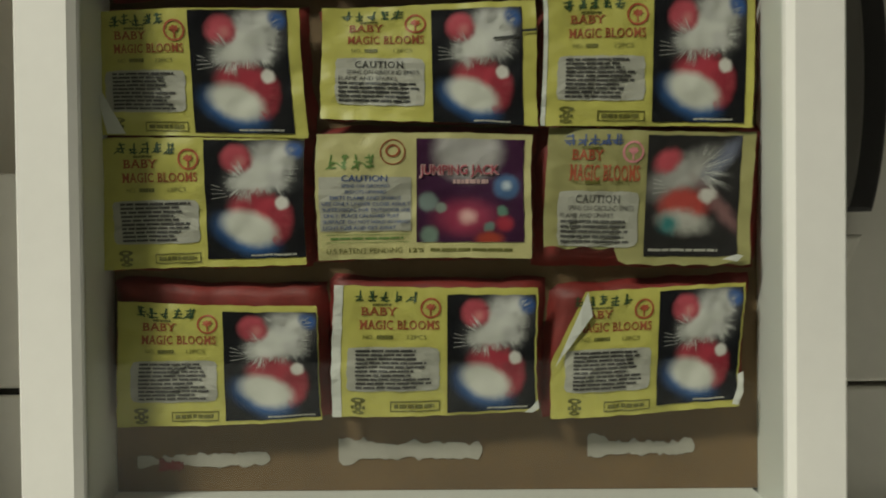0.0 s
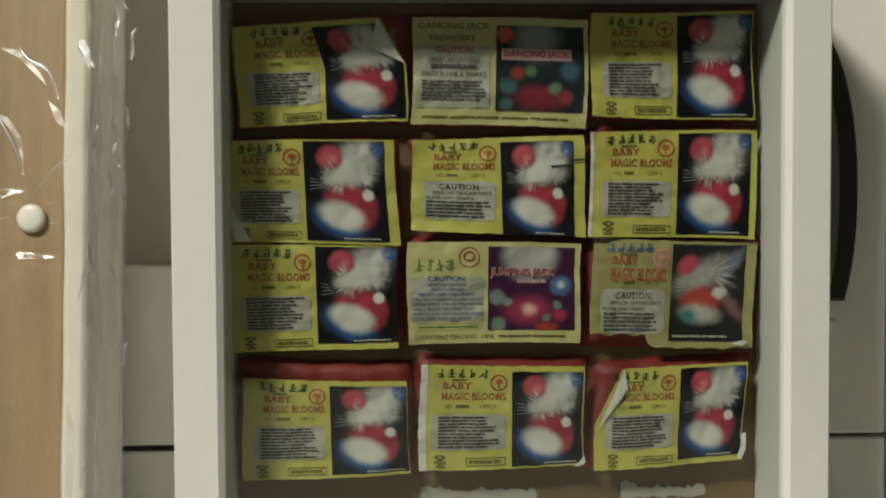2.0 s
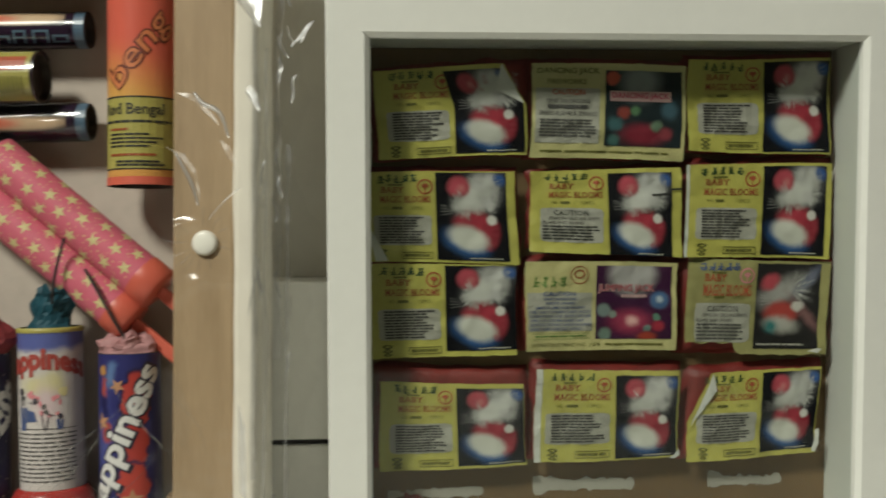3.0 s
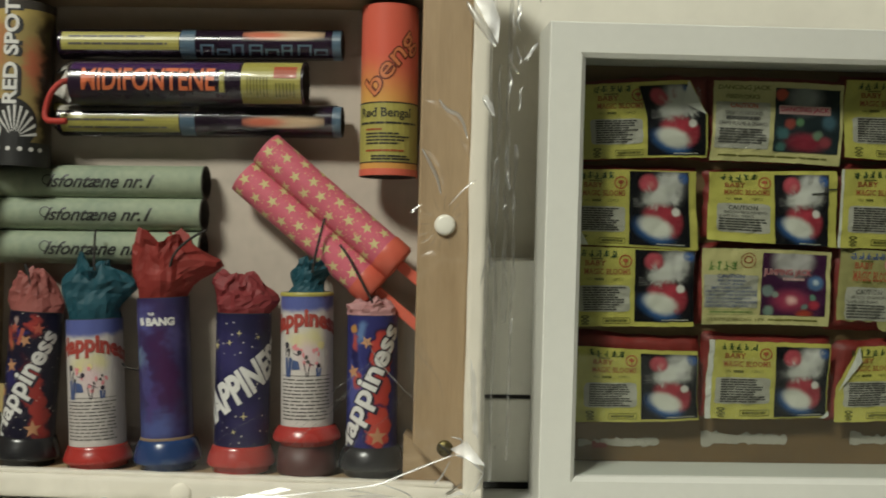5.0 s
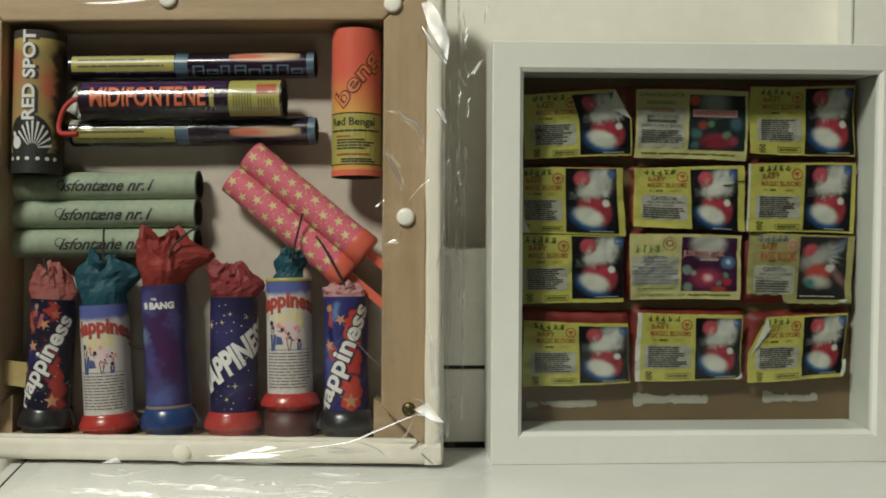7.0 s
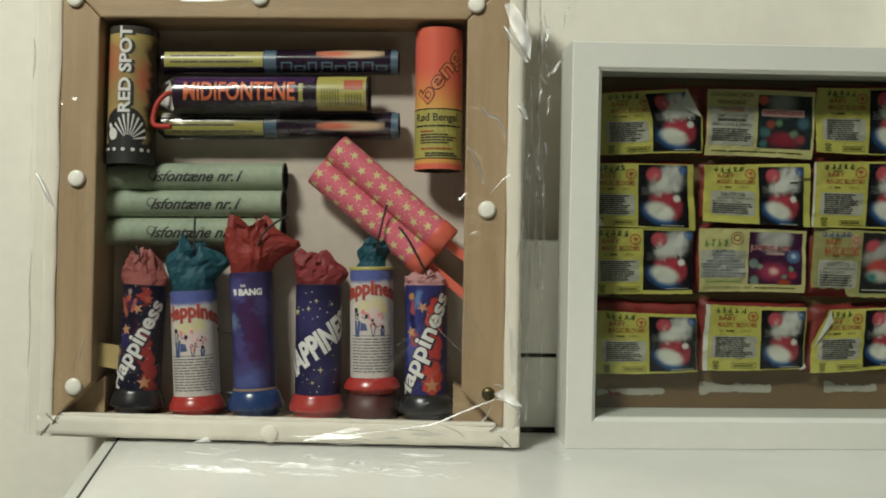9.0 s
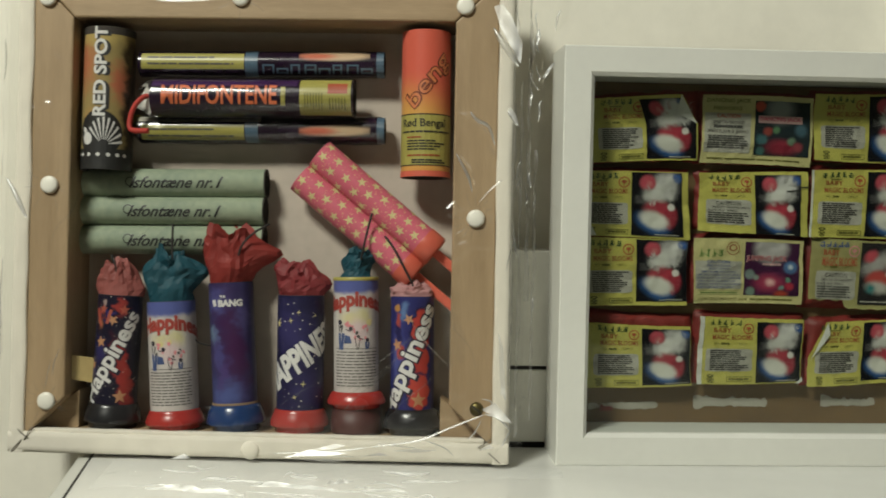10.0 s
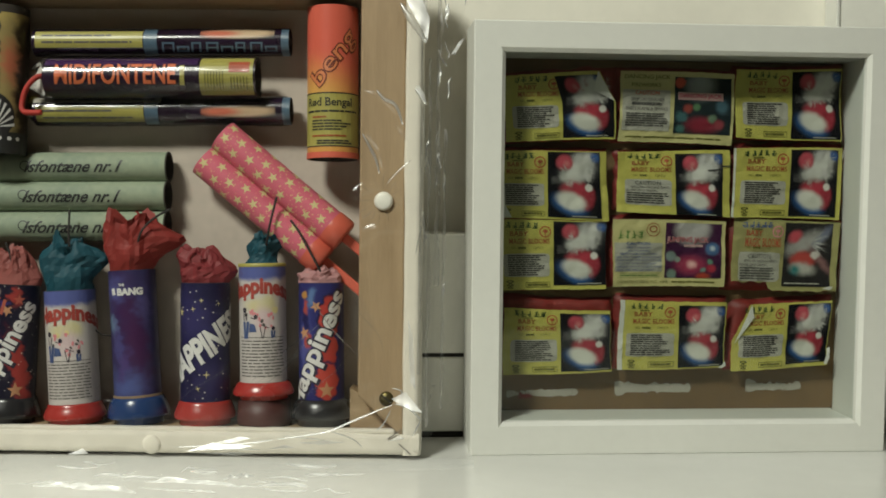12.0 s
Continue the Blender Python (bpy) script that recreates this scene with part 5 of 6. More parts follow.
# three pale green tubes
for k, (w, ln) in enumerate(((167.8, 0.1142), (150.6, 0.1146), (132.4, 0.1142))):
    ob = thing("firework_tube", spot(32.6 + 0.3 * k if k else 33.8, w, 26.0, 0, 90 - 0.7, 0), "pale green paper firework tube with dark script lettering", "firework", "pale green firework tubes")
    r = 0.0090
    body = tube_body(ob, r, ln, GREENPAPER)
    ink_on(body, "lettering", join_flat([flat_text("Isfontæne nr.1", 0.0590, 0.0072, 0.0006 if k else 0.0, 0.0592, 90, shear=0.5, fat=0.018), flat_oval(-0.0004, 0.0305, 0.0030, 0.0030, n=18, hole=0.80)]), r, INKBLACK, 0.0002, "dark script lettering")
    band(body, "paper_edge", r, ln - 0.0007, ln, DARKEND, label="dark paper edge")

# two pink tubes with stars
rng = random.Random(11)
for k, (u, w, ln, d) in enumerate(((182.0, 187.2, 0.0935, 17.0), (170.3, 173.0, 0.0930, 19.5))):
    ob = thing("firework_tube", spot(u, w, d, 0, 129.4, 0), "pink star-printed cardboard firework tube with coral cap", "firework", "pink star firework tubes")
    r = 0.0098
    body = tube_body(ob, r, ln - 0.011, PINKPAPER, cap1=False)
    stars, dots = [], []
    for i in range(9):
        for j in range(-2, 3):
            stars.append(flat_star(j * 0.0088 + (0.0044 if i % 2 else 0) + rng.uniform(-0.0006, 0.0006), 0.004 + i * 0.0092 + rng.uniform(-0.0008, 0.0008), 0.0033, rng.uniform(-14, 14), inner=0.40))
    stars = [s for s in stars if max(y for _, y in s[0]) < ln - 0.0115]
    for i in range(320):
        rr = rng.choice((0.0003, 0.0004, 0.0006))
        dots.append(flat_oval(rng.uniform(-0.021, 0.021), rng.uniform(0.001, ln - 0.013), rr, rr, n=6))
    ink_on(body, "stars", join_flat(stars), r, STARYELLOW, 0.00015, "pale yellow printed stars")
    ink_on(body, "dots", join_flat(dots), r, material("pale_pink_dots", (0.66, 0.33, 0.22), 0.5, 0.1, 200, 0), 0.0001)
    part("cap", lathe([(r + 0.0004, ln - 0.011), (r + 0.0006, ln - 0.0105), (r + 0.0006, ln - 0.0012), (r - 0.0008, ln), (0, ln)], 36), CORAL, ob, "coral plastic cap", True)
    part("stick", box(-0.0028, 0.0028, -0.0014, 0.0014, ln, ln + (0.020 if k == 0 else 0.036), 0.0008), CORAL, ob, "coral plastic stick")

# red and yellow flare tube
t7 = thing("firework_tube", spot(247.0, 173.6, 17.0, 0, -0.5, 0), "red and yellow cardboard flare tube with black print", "firework")
r = 0.0150
b7 = tube_body(t7, r, 0.0885, REDYELLOW)
ink_on(b7, "yellow_label", flat_rect(-0.036, 0.036, 0.0065, 0.0375), r, LEMON, 0.0001, "pale yellow instruction label")
ink_on(b7, "rule", join_flat([flat_rect(-0.036, 0.036, 0.0370, 0.0377), flat_rect(-0.036, 0.036, 0.0064, 0.0070)]), r, INKBLACK, 0.0002)
ink_on(b7, "lettering", serif_text("Rød Bengal", 0.0285, 0.0062, -0.0008, 0.0315, fat=0.01), r, INKBLACK, 0.0003, "black serif lettering")
ink_on(b7, "fine_print", join_flat([word_bars(random.Random(1), -0.016, 0.018, 0.0262, 0.0275, 1, 0.8, ragged=0.02), word_bars(random.Random(2), -0.0115, 0.014, 0.0155, 0.0222, 4, 0.5, ragged=0.3), word_bars(random.Random(5), -0.008, 0.014, 0.0076, 0.0105, 2, 0.62, ragged=0.2)]), r, INKBLACK, 0.0003)
ink_on(b7, "fine_print", join_flat([word_bars(random.Random(3), -0.0115, -0.002, 0.0228, 0.0242, 1, 0.7, ragged=0.02), word_bars(random.Random(6), -0.0115, 0.010, 0.0118, 0.0135, 1, 0.6, ragged=0.02)]), r, INKORANGE, 0.0003)
ink_on(b7, "lettering_outline", flat_text("beng", 0.0395, 0.0150, 0.0030, 0.0575, 52, fat=0.045, shear=0.1), r, material("dark_red_ink", (0.14, 0.030, 0.015), 0.5, 0.2, 300, 0), 0.0002, "dark outline of slanting lettering")
ink_on(b7, "lettering", flat_text("beng", 0.0382, 0.0134, 0.0030, 0.0575, 52, fat=0.0, shear=0.1), r, material("flare_orange_ink", (0.58, 0.19, 0.075), 0.4, 0.1, 200, 0), 0.0003, "orange slanting lettering")
band(b7, "lower_rim", r, 0.0, 0.0034, CORAL, 0.0004, "coral red lower rim")


# ---- six upright fountains ----
def fountain(u, w, tilt, r, body0, body1, base_mat, print_mat, note, d=18.3, lip=0.0172):
    ob = thing("firework_fountain", spot(u, w, d, 0, tilt, 0), note, "firework", "upright firework fountains")
    h = body0
    part("base", lathe([(0.0, 0.0), (r * 1.02, 0.0), (r * 1.06, h * 0.04), (r * 1.05, h * 0.24), (lip * 0.98, h * 0.27), (lip, h * 0.32), (lip, h * 0.42), (lip * 0.975, h * 0.56), (lip * 0.93, h * 0.74), (lip * 0.875, h * 0.90), (r + 0.0010, h * 1.00), (r + 0.0002, h * 1.04)], 44), base_mat, ob, "flared plastic base", True)
    body = part("tube", lathe([(r, h), (r, h + (body1 - h) * 0.33), (r, h + (body1 - h) * 0.66), (r, body1)], 44, True), print_mat, ob, "printed cardboard tube", True)
    part("tube_end", lathe([(r, body1), (r - 0.0012, body1 + 0.0002), (r - 0.0013, body1 - 0.004), (0, body1 - 0.004)], 36), DARKEND, ob, "rim of the tube")
    return ob, body


def fuse(parent, pts, mat=FUSE, r=0.0007):
    return part("fuse", tube_line(pts, r), mat, parent, "thin dark fuse cord", True)


HAP = "Happiness"
SHADEINK = material("dark_outline_ink", (0.02, 0.015, 0.03), 0.5, 0.2, 300, 0)
GOLDSTAR = material("gold_star_ink", (0.44, 0.22, 0.11), 0.5, 0.15, 300, 0)
RUSTSTAR = material("rust_star_ink", (0.36, 0.08, 0.05), 0.5, 0.15, 300, 0)

# a: dark party tube, pink tissue
o, b = fountain(56.6, 16.9, 2.6, 0.0136, 0.0148, 0.0815, BLACKPLASTIC, DARKPARTY, "dark party-print firework fountain with black base and pink tissue")
ink_on(b, "lettering_shadow", flat_text(HAP, 0.0650, 0.0175, 0.0012, 0.0430, 63, fat=0.06), 0.0136, SHADEINK, 0.0002)
ink_on(b, "lettering", flat_text(HAP, 0.0620, 0.0142, 0.0010, 0.0435, 63, fat=0.03), 0.0136, INKWHITE, 0.0003, "white slanting lettering")
ink_on(b, "stars", join_flat([flat_star(-0.0065, 0.0530, 0.0040, 10), flat_star(0.0005, 0.0665, 0.0036, 30), flat_star(0.0075, 0.0205, 0.0048, 5), flat_star(-0.012, 0.0385, 0.003, 20)]), 0.0136, GOLDSTAR, 0.00015, "gold printed stars")
ink_on(b, "red_marks", join_flat([flat_rect(-0.0105, -0.0085, 0.062, 0.073, 25), flat_rect(-0.003, -0.001, 0.064, 0.073, -15), flat_star(-0.006, 0.073, 0.003, 0), flat_star(0.007, 0.073, 0.0035, 0)]), 0.0136, RUSTSTAR, 0.00015, "red printed marks")
part("tissue", crumple(0.0128, 0.0225, 0.0058, 21, (-0.003, -0.003), 0.62, ((180, 0.30, 0.004), (0, 0.25, 0.004)), 0.34), PINKTISSUE, o, "crumpled pink tissue top").location.z = 0.0805
fuse(o, [(0.000, -0.006, 0.090), (-0.002, -0.008, 0.099), (-0.005, -0.008, 0.106)])


def white_party(u, w, tilt, r, body0, body1, tissue_seed, note, d=18.3, shift=0.0045):
    o, b = fountain(u, w, tilt, r, body0, body1, REDPLASTIC, HAPPYWHITE, note, d, 0.0180)
    L0 = body1 - body0
    p, f = flat_text(HAP, 0.0435, 0.0125, shift, 0.0, fat=0.045)
    arc = ([(x, y + body1 - 0.0135 - 13 * (x - 0.001) ** 2) for x, y in p], f)
    ink_on(b, "lettering", arc, r, INKBRICK, 0.0003, "red arched lettering")
    bx = body0 + L0 * 0.42
    rg = random.Random(tissue_seed + 9)

    def blots(n, x0, x1, y0, y1, r0, r1):
        return join_flat([flat_oval(rg.uniform(x0, x1), bx + rg.uniform(y0, y1), rg.uniform(r0, r1), rg.uniform(r0, r1) * 1.4, rg.uniform(-40, 40), 10) for q in range(n)])
    ink_on(b, "drawn_shapes", join_flat([flat_rect(-0.0100, -0.0082, bx - 0.0030, bx + 0.0070, 3), flat_rect(-0.0080, -0.0062, bx - 0.0030, bx + 0.0070, -6), ([(-0.0060, bx + 0.0008), (-0.0012, bx + 0.0010), (-0.0022, bx + 0.0052), (-0.0054, bx + 0.0060)], [(0, 1, 2, 3)]), flat_rect(0.0070, 0.0082, bx - 0.0026, bx + 0.0018, 4), flat_rect(0.0086, 0.0096, bx - 0.0024, bx + 0.0016, -8)]), r, INKBLUE, 0.00025, "small blue printed shapes")
    ink_on(b, "drawn_lines", join_flat([flat_rect(-0.0100, -0.0095, bx + 0.0075, bx + 0.0120, 8), flat_rect(-0.0078, -0.0072, bx + 0.0075, bx + 0.0118, -12), flat_rect(-0.0050, -0.0018, bx + 0.0086, bx + 0.0090, -20), flat_rect(0.0010, 0.0060, bx + 0.0040, bx + 0.0044, -24), flat_oval(-0.0090, bx + 0.0135, 0.0014, 0.0016, n=10, hole=0.2), flat_oval(-0.0016, bx + 0.0098, 0.0012, 0.0013, n=10, hole=0.1), flat_oval(0.0084, bx + 0.0030, 0.0011, 0.0012, n=10, hole=0.1), flat_rect(0.0012, 0.0016, bx - 0.0028, bx + 0.0044, 10), flat_rect(0.0030, 0.0034, bx - 0.0028, bx + 0.0040, -10)]), r, SHADEINK, 0.00028, "thin dark printed strokes")
    ink_on(b, "drawn_marks", join_flat([blots(9, -0.006, 0.011, 0.007, 0.0135, 0.0005, 0.0011), blots(3, -0.006, 0.009, 0.001, 0.006, 0.0006, 0.0010)]), r, INKPINK, 0.00022, "small pink printed marks")
    ink_on(b, "drawn_dots", join_flat([blots(4, -0.009, 0.009, 0.004, 0.012, 0.0005, 0.0009)]), r, INKGREY, 0.00028)
    ink_on(b, "drawn_patches", blots(2, -0.004, 0.011, 0.012, 0.017, 0.0010, 0.0018), r, STARYELLOW, 0.00018, "pale yellow printed patches")
    ink_on(b, "rule", flat_rect(-0.013, 0.016, body0 + L0 * 0.385, body0 + L0 * 0.390), r, INKGREY, 0.00025)
    ink_on(b, "fine_print", word_bars(random.Random(tissue_seed), -0.0125, 0.016, body0 + L0 * 0.05, body0 + L0 * 0.37, 12, 0.34, 0.02, 0.10), r, INKGREY, 0.00025, "rows of small grey print")
    return o, b


# b: white party tube, teal tissue
o, b = white_party(96.2, 17.2, -3.4, 0.0146, 0.0115, 0.0780, 31, "white party-print firework fountain with red base and teal tissue")
part("tissue", crumple(0.0138, 0.0330, 0.0085, 22, (0.001, -0.004), 0.80, ((0, 0.62, 0.011), (180, 0.75, 0.004)), 0.40), TEALTISSUE, o, "gathered teal tissue top").location.z = 0.0765
fuse(o, [(0.004, -0.006, 0.094), (0.0045, -0.010, 0.108), (0.005, -0.008, 0.125)])

# c: blue galaxy tube, coral tissue
o, b = fountain(134.0, 17.0, -3.6, 0.0136, 0.0158, 0.0905, BLUEPLASTIC, GALAXY, "blue galaxy-print firework fountain with blue base and coral tissue", 18.3, 0.0178)
ink_on(b, "lettering", join_flat([flat_text("BANG", 0.0150, 0.0044, 0.0022, 0.0782, fat=0.06), flat_text("THE", 0.0036, 0.0016, -0.0024, 0.0822, fat=0.05), flat_rect(-0.0095, -0.0068, 0.0764, 0.0804, 12)]), 0.0136, INKWHITE, 0.0003, "white block lettering")
part("cardboard_ring", lathe([(0.0138, 0.0152), (0.0141, 0.0160), (0.0141, 0.0172), (0.0137, 0.0176)], 36), material("raw_cardboard", (0.22, 0.15, 0.09), 0.8, 0.2, 300, 0.3), o, "raw cardboard edge", True)
part("tissue", crumple(0.0118, 0.0340, 0.0120, 23, (0.002, -0.004), 0.75, ((5, 0.52, 0.020), (180, 0.85, 0.004), (-70, 0.30, 0.006)), 0.42), CORALTISSUE, o, "large folded coral tissue top").location.z = 0.0895
fuse(o, [(0.006, -0.010, 0.100), (0.010, -0.012, 0.112), (0.018, -0.011, 0.120), (0.027, -0.008, 0.125)])
fuse(o, [(-0.0136, 0.0, 0.052), (-0.020, -0.002, 0.054), (-0.024, 0.0, 0.057)], r=0.0004)

# d: dark blue starry tube, crimson tissue
o, b = fountain(172.9, 17.4, -0.5, 0.0144, 0.0135, 0.0830, REDPLASTIC, STARRY, "dark blue star-print firework fountain with red base and crimson tissue", 18.3, 0.0180)
ink_on(b, "lettering", flat_text("HAPPINESS", 0.064, 0.0160, 0.0024, 0.0462, 36, fat=0.045, shear=0.15), 0.0144, INKWHITE, 0.0003, "large white slanting lettering")
ink_on(b, "stars", join_flat([flat_star(0.004, 0.030, 0.0024, 0, 4, 0.2), flat_star(-0.004, 0.068, 0.0020, 10, 4, 0.2), flat_star(0.001, 0.073, 0.0018, 0, 4, 0.2), flat_star(-0.0135, 0.066, 0.0030, 0, 5, 0.3), flat_star(0.011, 0.071, 0.0016, 0, 4, 0.2), flat_star(-0.001, 0.022, 0.0018, 20, 4, 0.2)]), 0.0144, STARYELLOW, 0.00015, "pale yellow printed sparkles")
part("tissue", crumple(0.0135, 0.0215, 0.0070, 24, (-0.0035, -0.002), 1.10, ((0, 0.40, 0.004), (180, 0.9, 0.003)), 0.30), CRIMSONTISSUE, o, "crumpled crimson tissue top").location.z = 0.0815
fuse(o, [(-0.006, -0.009, 0.092), (-0.007, -0.011, 0.098), (-0.004, -0.009, 0.1015)], CRIMSONTISSUE, 0.001)

# e: raised white party tube on a dark red block
o, b = white_party(207.6, 32.6, -1.4, 0.0137, 0.0100, 0.0790, 32, "raised white party-print firework fountain with red base and teal knot", 18.0, 0.0)
part("rim", lathe([(0.0139, 0.0776), (0.0141, 0.0784), (0.0140, 0.0795), (0.0128, 0.0797)], 36), LEMON, o, "lemon yellow rim", True)
part("tissue", crumple(0.0105, 0.0200, 0.0058, 25, (0.004, -0.004), 0.22, ((0, 0.7, 0.006), (180, 0.6, 0.003)), 0.40), TEALTISSUE, o, "knotted teal tissue").location.z = 0.0770
fuse(o, [(0.004, -0.008, 0.090), (0.007, -0.012, 0.102), (0.011, -0.011, 0.118)])
block = thing("tube_stub", spot(207.8, 17.4, 18.3), "dark red plastic stub under the raised fountain", "firework part")
part("stub", lathe([(0.0, 0.0), (0.0150, 0.0), (0.0158, 0.002), (0.0150, 0.0150), (0.0, 0.0151)], 36), material("dark_red_plastic", (0.055, 0.010, 0.008), 0.5, 0.2, 90, 0.1), block, smooth=True)

# f: blue and red party tube, pale pink tissue
o, b = fountain(242.0, 17.6, -0.9, 0.0133, 0.0150, 0.0835, BLACKPLASTIC, BLUEPARTY, "blue and red party-print firework fountain with black base", 18.3, 0.0178)
ink_on(b, "lettering_shadow", flat_text(HAP, 0.0780, 0.0185, -0.0012, 0.0438, 65, fat=0.06), 0.0133, SHADEINK, 0.0002)
ink_on(b, "lettering", flat_text(HAP, 0.0750, 0.0152, -0.0014, 0.0440, 65, fat=0.03), 0.0133, INKWHITE, 0.0003, "white slanting lettering")
ink_on(b, "stars", join_flat([flat_star(-0.0095, 0.0545, 0.0042, 15), flat_star(0.0045, 0.0215, 0.0052, 0), flat_star(-0.0015, 0.0700, 0.0036, 30)]), 0.0133, GOLDSTAR, 0.00015, "orange printed stars")
part("tissue", crumple(0.0120, 0.0100, 0.0062, 26, (0, -0.002), 0.9, ((180, 0.5, 0.0015), (0, 0.6, 0.002)), 0.35), PALEPINKTISSUE, o, "pale pink tissue top").location.z = 0.0820
fuse(o, [(0.001, -0.009, 0.090), (-0.004, -0.012, 0.100), (-0.011, -0.012, 0.113), (-0.0165, -0.008, 0.120)])

# ---- clear film over the canvas box ----
film = thing("plastic_film", CANVAS, "wrinkled clear plastic film stretched over the canvas box", "plastic film")


def film_sheet(s, t):
    u, w = -0.004 + 0.312 * s, 0.004 + 0.296 * t
    edge = min(s, 1 - s, t, 1 - t)
    big = noise.noise(Vector((u * 22, w * 22, 0.3)))
    corner = max(0.0, 1 - math.hypot(u - 0.295, w - 0.03) / 0.09)
    fold = 0.0005 * abs(noise.noise(Vector((u * 60 + w * 30, w * 18, 4)))) + 0.0016 * corner * abs(noise.noise(Vector((u * 120, w * 120, 7))))
    return Vector((u, -0.0026 - 0.0007 * big - fold, w))


sheet = part("film_sheet", grid(110, 110, film_sheet, False), FILM, film, "clear tight film", True)
sheet.visible_shadow = False


def crinkled(u0, u1, w0, w1, seed, height, nu, nw, slant=0.6):
    """A band of film drawn into sparse sharp folds."""
    def f(s, t):
        u, w = u0 + (u1 - u0) * s, w0 + (w1 - w0) * t
        p = Vector((u * 42 + w * 42 * slant, w * 30 - u * 22, seed))
        where = max(0.0, noise.noise(Vector((u * 30, w * 17, seed + 4))) + 0.30)
        fold = max(0.0, 0.75 - 3.2 * abs(noise.noise(p)))
        fine = noise.noise(Vector((u * 260 + w * 90, w * 150, seed + 8)))
        edge = min(1.0, 6 * min(s, 1 - s, t, 1 - t))
        return Vector((u, -0.0030 - edge * (height * where * fold + 0.00025 * where * fine), w))
    return grid(nu, nw, f, False)


for u0, u1, w0, w1, seed, height, nu, nw in ((0.258, 0.304, 0.030, 0.296, 2.3, 0.0055, 50, 220), (-0.004, 0.034, 0.020, 0.292, 6.1, 0.0035, 40, 200), (0.110, 0.302, 0.002, 0.034, 9.4, 0.0050, 180, 36)):
    part("film_crinkle", crinkled(u0, u1, w0, w1, seed, height, nu, nw), CRINKLEFILM, film, "crinkled band of clear film", True).visible_shadow = False


def ragged_film(a, c, out, drop, wide, seed, n=70, m=8, crumpled=0.003):
    """A loose crumpled edge of film along the line from a to c, standing out by wide."""
    a, c, out, drop = Vector(a), Vector(c), Vector(out), Vector(drop)

    def f(s, t):
        q = noise.noise(Vector((s * 10, t * 2, seed)))
        g = noise.noise(Vector((s * 26, t * 5, seed + 3)))
        reach = wide * (0.65 + 0.5 * noise.noise(Vector((s * 6, 0, seed + 9))) + 0.2 * noise.noise(Vector((s * 25, 0, seed))))
        return a.lerp(c, s) + out * reach * t + drop * (crumpled * (q + 0.55 * g) * (0.25 + t))
    return grid(n, m, f, False)


for bm, nm in ((ragged_film((0.300, -0.0028, 0.03), (0.303, -0.0028, 0.300), (1, 0.35, 0), (0.2, -1, 0), 0.030, 2.0), "film_edge"),
               (ragged_film((-0.003, -0.0028, 0.004), (-0.004, -0.0028, 0.300), (-1, 0.3, 0), (0, -1, 0), 0.006, 5.0), "film_edge"),
               (ragged_film((0.285, -0.0030, 0.004), (0.303, -0.0030, 0.045), (0.8, -0.2, -0.1), (0.3, -1, 0.3), 0.012, 8.0, 30, 8, 0.005), "film_edge")):
    part(nm, bm, LOOSEFILM, film, "loose crumpled film edge", True).visible_shadow = False


def table_film(s, t):
    x = -0.262 + 0.262 * s
    y0 = 0.0115 - 0.0857 * (x + 0.329) - 0.002
    reach = 0.078 * (0.75 + 0.5 * noise.noise(Vector((s * 5, 0, 2)))) * (1 - 0.85 * s)
    q = abs(noise.noise(Vector((s * 9 + t * 2, t * 5, 5)))) + 0.4 * abs(noise.noise(Vector((s * 24, t * 9 + s * 4, 9))))
    z = 0.0004 + 0.0030 * (1 - t) ** 2 + 0.0034 * q * (0.15 + t * (1 - t) * 2.6)
    return Vector((x, y0 - reach * t - 0.001, z))


loose = thing("loose_film", pose(0, 0, 0), "crumpled clear plastic film lying on the white appliance top", "plastic film")
part("film_flap", grid(150, 36, table_film, False), TOPFILM, loose, "crumpled film flap", True).visible_shadow = False

